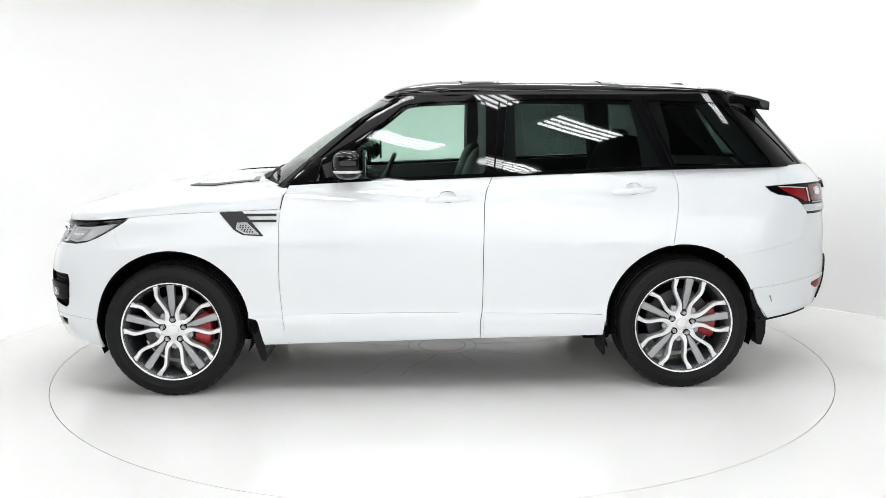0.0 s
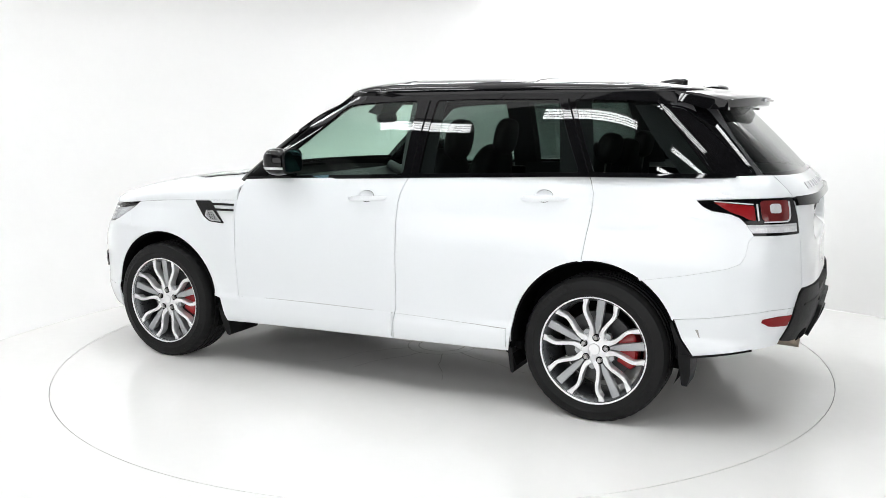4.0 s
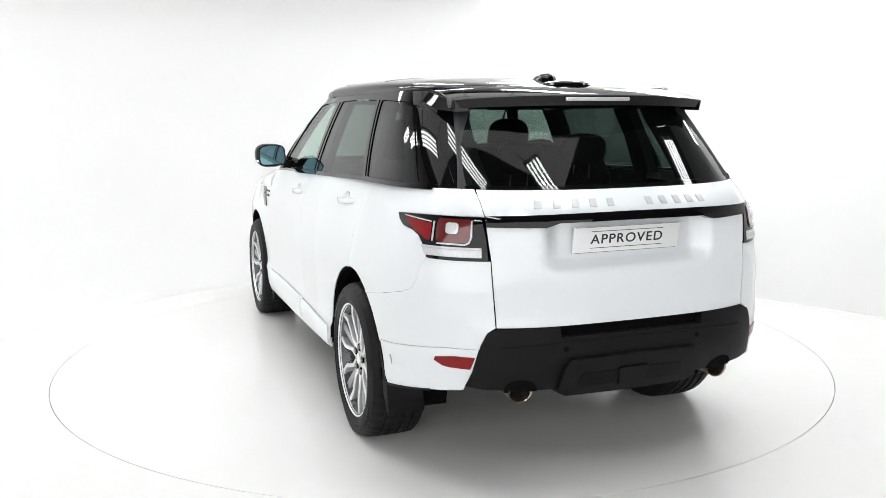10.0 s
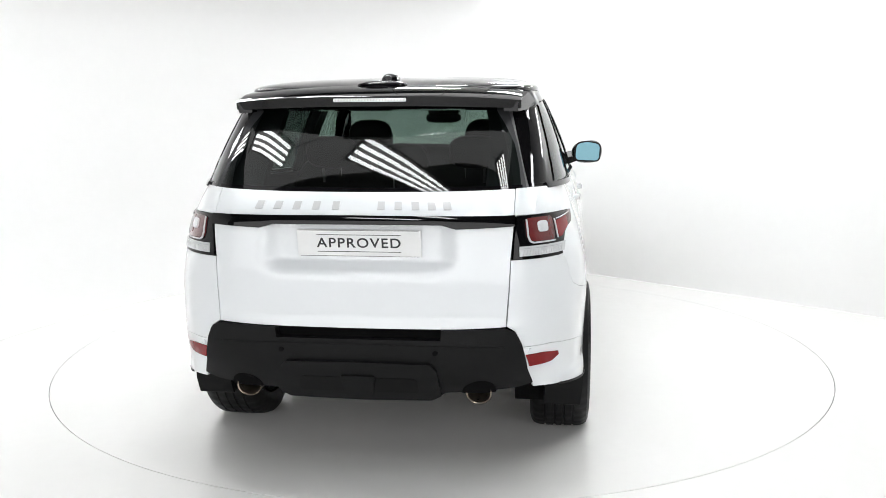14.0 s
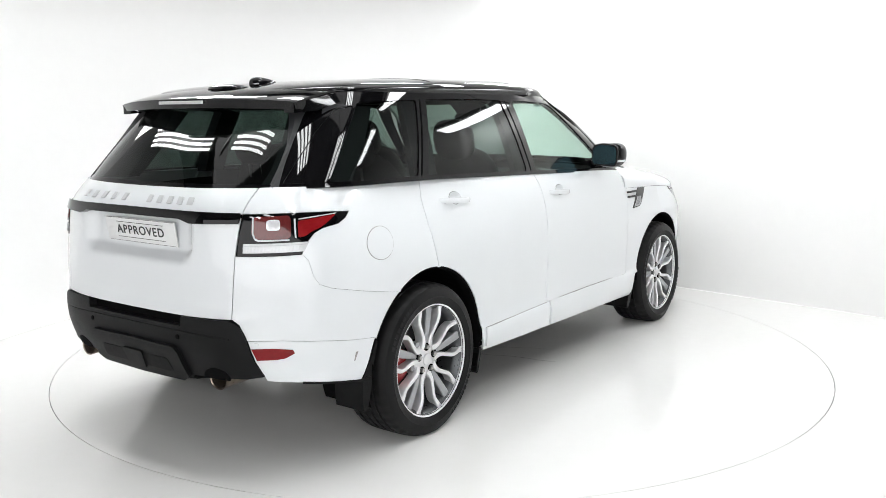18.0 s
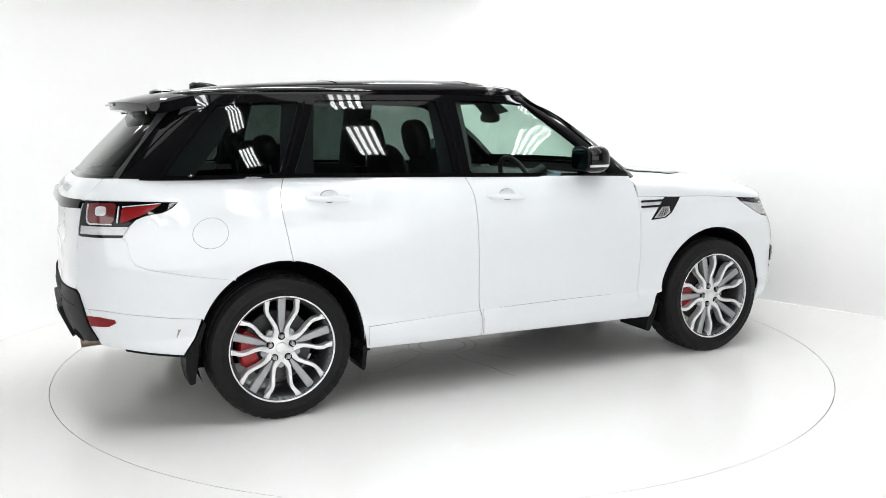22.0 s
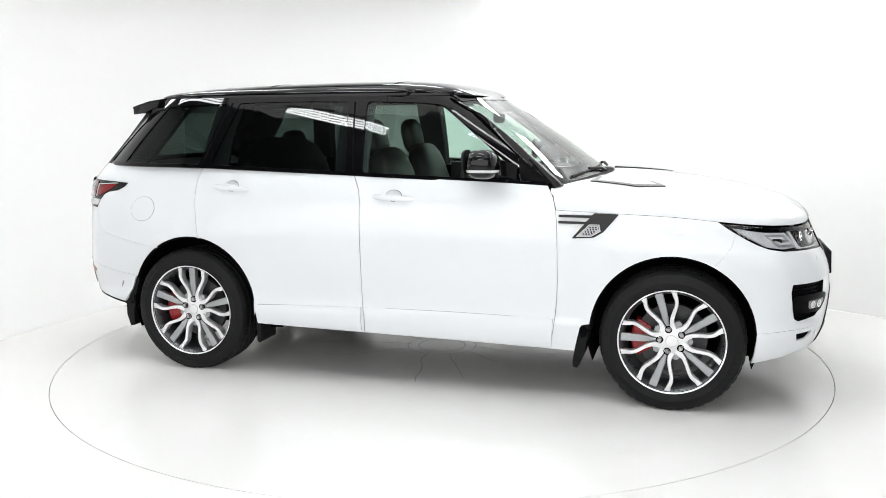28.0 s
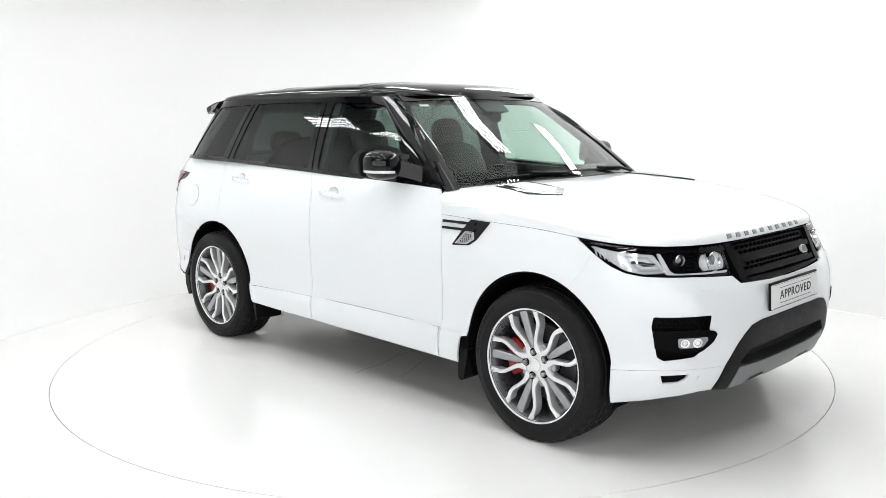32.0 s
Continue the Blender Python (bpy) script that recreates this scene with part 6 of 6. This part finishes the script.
def head_rest(s, x, y, z, w=0.125, h=0.092):
    bm = bmesh.new()
    cushion(bm, (x, y, z), (0.055, w, h), pose(0, 0, 0, 0, -12, 0), 3.0)
    part("head_rest", bm, SEAT_DARK, s, "dark leather head rest")
    for d in (-0.05, 0.05):
        bm = bmesh.new()
        rod(bm, (x + 0.02, y + d, z - 0.16), (x, y + d, z - 0.03), 0.007, n=8)
        part("head_rest_post", bm, STEEL, s)


for sg in (1, -1):
    s = seat(0.02, sg * 0.37, 0.255, "dark front seat with red-brown leather trim", False)
    head_rest(s, -0.425, sg * 0.37, 1.425, 0.140, 0.125)
s = seat(-0.93, 0.0, 0.63, "dark leather rear bench", False, 0.05)
for y in (-0.38, 0.0, 0.38):
    head_rest(s, -1.365, y, 1.385 if y else 1.345, 0.135, 0.085)
# load space floor and blind
bm = bmesh.new()
box(bm, (-1.80, 0, 0.80), (0.95, 1.30, 0.04), bevel=0.01)
part("load_floor", bm, TRIM_DARK, car, "dark load floor")
bm = bmesh.new()
box(bm, (-1.78, 0, 1.17), (0.80, 1.34, 0.016), bevel=0.004)
part("load_blind", bm, TRIM_DARK, car, "dark load cover")
# dashboard
bm = bmesh.new()
rows = []
for i in range(13):
    y = -0.78 + 1.56 * i / 12
    t = abs(y) / 0.78
    hump = 0.045 * math.exp(-((y + 0.37) / 0.17) ** 2)
    rows.append([(0.93 - 0.10 * t * t, y, 1.165), (0.70, y, 1.175 + hump * 0.3), (0.52, y, 1.165 + hump), (0.43, y, 1.10 + hump * 0.4), (0.46, y, 0.92), (0.50, y, 0.80), (0.95 - 0.1 * t * t, y, 0.80)])
loft(bm, rows)
dash = part("dashboard", bm, TRIM_DARK, car, "dark dashboard")
bm = bmesh.new()
box(bm, (0.418, 0.10, 1.03), (0.012, 0.85, 0.07), bevel=0.004)
part("dash_trim", bm, SEAT_TAN, dash, "red-brown dash trim")
bm = bmesh.new()
box(bm, (0.425, 0.0, 1.05), (0.02, 0.24, 0.13), bevel=0.006)
part("centre_screen", bm, BLACK_PAINT, dash, "dark centre screen")
bm = bmesh.new()
box(bm, (0.10, 0, 0.80), (0.95, 0.26, 0.22), bevel=0.03)
part("centre_console", bm, TRIM_DARK, car, "dark centre console")
# steering wheel, on the right
sw = new("steering_wheel")
sw.parent = car
tagged(sw, "dark leather steering wheel with silver spokes")
M = Matrix.Translation((0.30, -0.37, 1.13)) @ pose(0, 0, 0, 0, -24, 0)
bm = bmesh.new()
pipe(bm, [M @ Vector((0, 0.185 * math.cos(a), 0.185 * math.sin(a))) for a in (2 * math.pi * i / 40 for i in range(40))], 0.016, 10, closed=True)
part("wheel_rim", bm, SEAT_DARK, sw)
bm = bmesh.new()
blob(bm, (0, 0, 0), (0.03, 0.075, 0.062), 3, 18, 10)
bmesh.ops.transform(bm, matrix=M, verts=bm.verts)
part("hub_pad", bm, TRIM_DARK, sw)
for a in (0, 180, 270):
    bm = bmesh.new()
    pipe(bm, [M @ Vector((0.004, r * math.cos(radians(a)), r * math.sin(radians(a)) - 0.01)) for r in (0.06, 0.12, 0.18)], 0.013, 8)
    part("wheel_spoke", bm, LETTER_SILVER, sw, "silver spoke")
bm = bmesh.new()
rod(bm, M @ Vector((0.02, 0, 0)), M @ Vector((0.22, 0, 0)), 0.035, n=12)
part("column", bm, TRIM_DARK, sw)
# inside mirror and its camera pod
bm = bmesh.new()
blob(bm, (0.30, 0.0, 1.555), (0.022, 0.125, 0.036), 3.2, 20, 10)
part("inside_mirror", bm, TRIM_DARK, car, "dark inside mirror")
bm = bmesh.new()
loft(bm, [[(0.30, -0.10, 1.575), (0.30, 0.10, 1.575), (0.385, 0.11, 1.595), (0.385, -0.11, 1.595)], [(0.23, -0.13, 1.66), (0.23, 0.13, 1.66), (0.28, 0.13, 1.665), (0.28, -0.13, 1.665)]])
part("mirror_pod", bm, TRIM_DARK, car, "dark sensor pod")
# door cards and pillar linings
for sg in (1, -1):
    for x0, x1, nm in ((0.66, -0.26, "front"), (-0.40, -1.30, "rear")):
        bm = bmesh.new()
        stations = [x0 + (x1 - x0) * k / 3 for k in range(4)]
        feet = (0.50, 0.50, 0.50, 0.50) if nm == "front" else (0.50, 0.50, 0.62, 0.92)
        loft(bm, [[(x, sg * y, z) for y, z in ((0.83, lo), (0.79, lo), (0.765, max(lo, 0.80)), (0.785, 1.10), (0.805, waist(x) - 0.012), (0.838, waist(x) - 0.012))] for x, lo in zip(stations, feet)])
        card = part("door_card", bm, TRIM_DARK, car, "dark door lining")
        bm = bmesh.new()
        loft(bm, [[(x, sg * y, z) for y, z in ((0.78, 0.95), (0.785, 1.06), (0.765, 1.05), (0.755, 0.96))] for x in (x0 - 0.1, x1 + 0.06)])
        part("card_trim", bm, SEAT_TAN, card, "red-brown leather panel")
    bm = bmesh.new()
    loft(bm, [[(x, sg * y, z) for x, y in ((-0.29, 0.0), (-0.50, 0.0), (-0.48, -0.05), (-0.31, -0.05)) for y in (glass_y(z) - 0.028 + y,)] for z in (1.20, 1.35, 1.5, 1.66)])
    part("pillar_lining", bm, TRIM_DARK, car, "dark pillar lining")
    bm = bmesh.new()
    loft(bm, [[(x + dx, sg * (glass_y(z) - glass_taper(x, z) - 0.03 + yy), z) for dx, yy in ((0.09, 0.0), (-0.09, 0.0), (-0.07, -0.05), (0.07, -0.05))] for x, z in ((-1.32, 1.25), (-1.30, 1.45), (-1.26, 1.66))])
    part("pillar_lining", bm, TRIM_DARK, car, "dark pillar lining")
    bm = bmesh.new()
    loft(bm, [[(x + dx, sg * (yy0 + yy), z) for dx, yy in ((0.20, 0.0), (-0.17, -0.12), (-0.17, -0.17), (0.20, -0.05))] for x, z, yy0 in ((-2.05, 1.27, 0.80), (-1.90, 1.45, 0.755), (-1.78, 1.62, 0.70))])
    part("pillar_lining", bm, TRIM_DARK, car, "dark rear pillar lining")
    bm = bmesh.new()
    loft(bm, [[(x, sg * 0.66, z), (x + 0.10, sg * 0.70, z), (x + 0.12, sg * yi, z), (x + 0.05, sg * yi, z)] for x, z, yi in ((-2.17, 1.27, 0.50), (-2.02, 1.42, 0.505), (-1.90, 1.55, 0.49), (-1.86, 1.63, 0.47))])
    part("pillar_lining", bm, TRIM_DARK, car, "dark lining beside the rear window")
# ---------------------------------------------------------------- wheels
def ribbon(bm, pts, width, depth, fn):
    """A bar of rectangular section with chamfered edges along plane points (a, b); fn(a, b) gives the face's place, width may vary."""
    rings = []
    n = len(pts)
    for i, (a, b) in enumerate(pts):
        p, q = pts[max(i - 1, 0)], pts[min(i + 1, n - 1)]
        d = Vector((q[0] - p[0], q[1] - p[1])).normalized()
        w = width[i] if isinstance(width, (list, tuple)) else width
        nx, nz = -d.y * w / 2, d.x * w / 2
        y = fn(a, b)
        e = 0.78
        rings.append([(a + nx, y - 0.004, b + nz), (a + nx * e, y, b + nz * e), (a - nx * e, y, b - nz * e), (a - nx, y - 0.004, b - nz), (a - nx * 0.8, y - depth, b - nz * 0.8), (a + nx * 0.8, y - depth, b + nz * 0.8)])
    loft(bm, rings)


def face_y(a, b):
    """The wheel face is a shallow dish."""
    r = math.hypot(a, b)
    return -0.012 - 0.030 * max(0.0, 1 - r / 0.28) ** 1.3


def build_wheel():
    w = new("wheel")
    tagged(w, "dark tyre on a machined alloy rim with split spokes")
    w.parent = car
    # tyre: ribbed tread, notched shoulders, ringed flank; y points out of the car
    prof = [(0.272, -0.004), (0.284, 0.004), (0.300, 0.010), (0.318, 0.0125), (0.321, 0.0145), (0.326, 0.0125), (0.345, 0.010), (0.362, 0.002), (0.366, 0.0005), (0.3745, -0.012), (0.3815, -0.024),
            (0.3845, -0.040), (0.3855, -0.058), (0.3790, -0.061), (0.3790, -0.069), (0.3862, -0.072), (0.3868, -0.104), (0.3795, -0.107), (0.3795, -0.117), (0.3870, -0.120), (0.3870, -0.146), (0.3795, -0.149), (0.3795, -0.159),
            (0.3868, -0.162), (0.3862, -0.194), (0.3790, -0.197), (0.3790, -0.205), (0.3855, -0.208), (0.3845, -0.226), (0.3815, -0.242), (0.3745, -0.254), (0.362, -0.264), (0.330, -0.275), (0.290, -0.270), (0.272, -0.262)]
    n = 168
    bm = bmesh.new()
    rings = []
    for r, o in prof:
        ring = []
        for j in range(n):
            a = 2 * math.pi * j / n
            rr = r
            if j % 4 == 0 and r > 0.370 and (o > -0.060 or o < -0.206):
                rr -= 0.0035
            elif j % 4 == 2 and r > 0.385 and -0.20 < o < -0.06:
                rr -= 0.0025
            x, z = rr * math.cos(a), rr * math.sin(a)
            # the tyre stands flat on the floor and bulges over the contact patch
            load = max(0.0, 1 - ((z + HUB_Z) / 0.085) ** 2) * max(0.0, 1 - abs(x) / 0.22) if r < 0.375 else 0.0
            bulge = 0.009 * load * (1 if o > -0.13 else -1)
            ring.append(bm.verts.new((x, o + bulge, max(z, -HUB_Z))))
        rings.append(ring)
    for A, B in zip(rings, rings[1:]):
        for j in range(n):
            bm.faces.new((A[j], A[(j + 1) % n], B[(j + 1) % n], B[j]))
    part("tyre", bm, RUBBER, w, "black low-profile tyre with ribbed tread", angle=30)
    # worn writing on the flank as raised bars
    bm = bmesh.new()
    for k0 in (20, 200):
        for k in range(9):
            a = radians(k0 + k * 5.2)
            u = Vector((math.cos(a), 0, math.sin(a)))
            t = Vector((-math.sin(a), 0, math.cos(a)))
            c = u * 0.342 + Vector((0, 0.0105, 0))
            q = [c + u * i * 0.010 + t * j * 0.011 for i, j in ((-1, -1), (1, -1), (1, 1), (-1, 1))]
            A = [bm.verts.new(p) for p in q]
            B = [bm.verts.new(p + Vector((0, 0.0012, 0))) for p in q]
            bm.faces.new(B)
            for i in range(4):
                bm.faces.new((A[i], A[(i + 1) % 4], B[(i + 1) % 4], B[i]))
    tagged(part("flank_writing", bm, RUBBER, w, "raised bars on the tyre flank"), kind="stuff")
    # rim: bright lip and dark barrel
    bm = bmesh.new()
    lathe(bm, [(0.276, -0.006), (0.283, -0.001), (0.290, 0.0015), (0.290, 0.0035), (0.283, 0.0035), (0.276, 0.001), (0.2735, -0.006), (0.2735, -0.012), (0.276, -0.012)], 96, "y", closed=True)
    part("rim_lip", bm, ALLOY, w, "bright machined rim lip")
    bm = bmesh.new()
    lathe(bm, [(0.2745, -0.010), (0.268, -0.018), (0.258, -0.030), (0.252, -0.060), (0.248, -0.12), (0.250, -0.24), (0.262, -0.258)], 96, "y")
    part("rim_barrel", bm, ALLOY_DARK, w, "dark grey rim barrel")
    bm = bmesh.new()
    lathe(bm, [(0.001, -0.034), (0.034, -0.034), (0.040, -0.036), (0.078, -0.040), (0.084, -0.048), (0.080, -0.075), (0.001, -0.080)], 60, "y")
    part("hub", bm, ALLOY, w, "machined hub")
    bm = bmesh.new()
    lathe(bm, [(0.0005, -0.026), (0.022, -0.0265), (0.029, -0.028), (0.0315, -0.032), (0.0315, -0.04)], 40, "y")
    part("centre_cap", bm, ALLOY, w, "plain silver centre cap")
    # five grey straight spokes, each held in a vase of two bright curved arms
    for k in range(5):
        c, s = math.cos(radians(90 + 72 * k)), math.sin(radians(90 + 72 * k))
        turn = lambda u, v: (c * v + s * u, s * v - c * u)   # v outwards, u sideways
        bm = bmesh.new()
        line = [turn(0, v) for v in (0.072, 0.10, 0.125, 0.16, 0.20, 0.24, 0.272)]
        ribbon(bm, line, [0.010, 0.022, 0.034, 0.037, 0.040, 0.043, 0.046], 0.045, lambda a, b: face_y(a, b) - 0.007)
        part("grey_spoke", bm, ALLOY_GREY, w, "grey painted straight spoke")
        for sd in (1, -1):
            bm = bmesh.new()
            arm = curve2([(0.027, 0.058), (0.027, 0.085), (0.032, 0.112), (0.050, 0.145), (0.072, 0.180), (0.081, 0.208), (0.080, 0.240), (0.083, 0.268)], 0.009)
            wd = [interp(v, [(0.05, 0.035), (0.08, 0.030), (0.11, 0.0225), (0.16, 0.0200), (0.21, 0.0215), (0.245, 0.0265), (0.27, 0.042)]) for u, v in arm]
            ribbon(bm, [turn(sd * u, v) for u, v in arm], wd, 0.050, face_y)
            part("bright_arm", bm, ALLOY, w, "bright machined curved spoke arm", angle=22)
        bm = bmesh.new()
        x, z = turn(0, 0.0625)
        lathe(bm, [(0.0005, -0.022), (0.009, -0.022), (0.0115, -0.025), (0.0115, -0.045)], 12, "y", (x, 0, z))
        part("wheel_nut", bm, STEEL, w, "steel wheel nut")
        bm = bmesh.new()
        lathe(bm, [(0.0125, -0.037), (0.0175, -0.0305), (0.0195, -0.033), (0.0195, -0.045)], 20, "y", (x, 0, z))
        part("nut_recess", bm, DARK_INNER, w, "dark nut recess")
        bm = bmesh.new()
        c2, s2 = math.cos(radians(126 + 72 * k)), math.sin(radians(126 + 72 * k))
        pad = [(0.0, 0.066), (0.020, 0.080), (0.017, 0.104), (0.0, 0.112), (-0.017, 0.104), (-0.020, 0.080)]
        prism(bm, [(c2 * v + s2 * u, s2 * v - c2 * u) for u, v in pad], lambda a, b, d: (a, -0.050 - d, b), 0.03)
        part("hub_pad", bm, ALLOY_GREY, w, "grey pad between the spokes")
    # brake: disc and red caliper on the trailing side
    bm = bmesh.new()
    lathe(bm, [(0.09, -0.115), (0.10, -0.112), (0.185, -0.112), (0.188, -0.116), (0.188, -0.138), (0.09, -0.14)], 64, "y")
    part("brake_disc", bm, DISC_STEEL, w, "dull steel brake disc")
    return w


def caliper(w, sg):
    """The red caliper sits on the car's rearward side of the disc (wheel space: outer face towards +y)."""
    bm = bmesh.new()
    rings = []
    for i in range(9):
        a = radians(180 + (-29 + 58 * i / 8)) if sg > 0 else radians(-29 + 58 * i / 8)
        u = Vector((math.cos(a), 0, math.sin(a)))
        e = 0.0 if 0 < i < 8 else 0.012
        rings.append([u * 0.125 + Vector((0, -0.070 - e, 0)), u * (0.205 - e) + Vector((0, -0.070 - e, 0)), u * (0.215 - e) + Vector((0, -0.082, 0)), u * 0.215 + Vector((0, -0.16, 0)), u * 0.125 + Vector((0, -0.16, 0))])
    loft(bm, rings)
    part("brake_caliper", bm, CALIPER_RED, w, "red brake caliper")


wheel = build_wheel()
caliper(wheel, 1)
WHEEL_Y = 0.962
TURN = {(XA, 1): 0, (XB, 1): -8, (XA, -1): 16, (XB, -1): -2}


def wheel_pose(x, sg):
    return pose(x, sg * (WHEEL_Y + (0.014 if x > 0 else 0.0)), HUB_Z, 0, 0, 0 if sg > 0 else 180)


left_rear = copy_thing(wheel, wheel_pose(XB, 1))
rights = []
for x in (XA, XB):
    rw = copy_thing(wheel, wheel_pose(x, -1))
    for ch in list(rw.children):
        if ch.name.startswith("brake_caliper"):
            bpy.data.objects.remove(ch)
    caliper(rw, -1)
    rights.append((rw, x))
wheel.matrix_basis = wheel_pose(XA, 1)
for ob, key in ((left_rear, (XB, 1)), (rights[0][0], (XA, -1)), (rights[1][0], (XB, -1))):
    for ch in ob.children:
        if not ch.name.startswith(("brake_caliper", "tyre")):
            ch.matrix_basis = pose(0, 0, 0, 0, TURN[key], 0) @ ch.matrix_basis
# ---------------------------------------------------------------- movement: the turntable and the car on it
def motions():
    spin = [(t, radians(turn_angle(t))) for t in range(0, 33, 2)]
    walk(turntable, [(t, Matrix.Rotation(a, 4, "Z")) for t, a in spin])
    ox, oy = 0.0936, 0.0315
    walk(car, [(t, Matrix.Rotation(a, 4, "Z") @ Matrix.Translation((ox, oy, 0.0))) for t, a in spin])


motions()
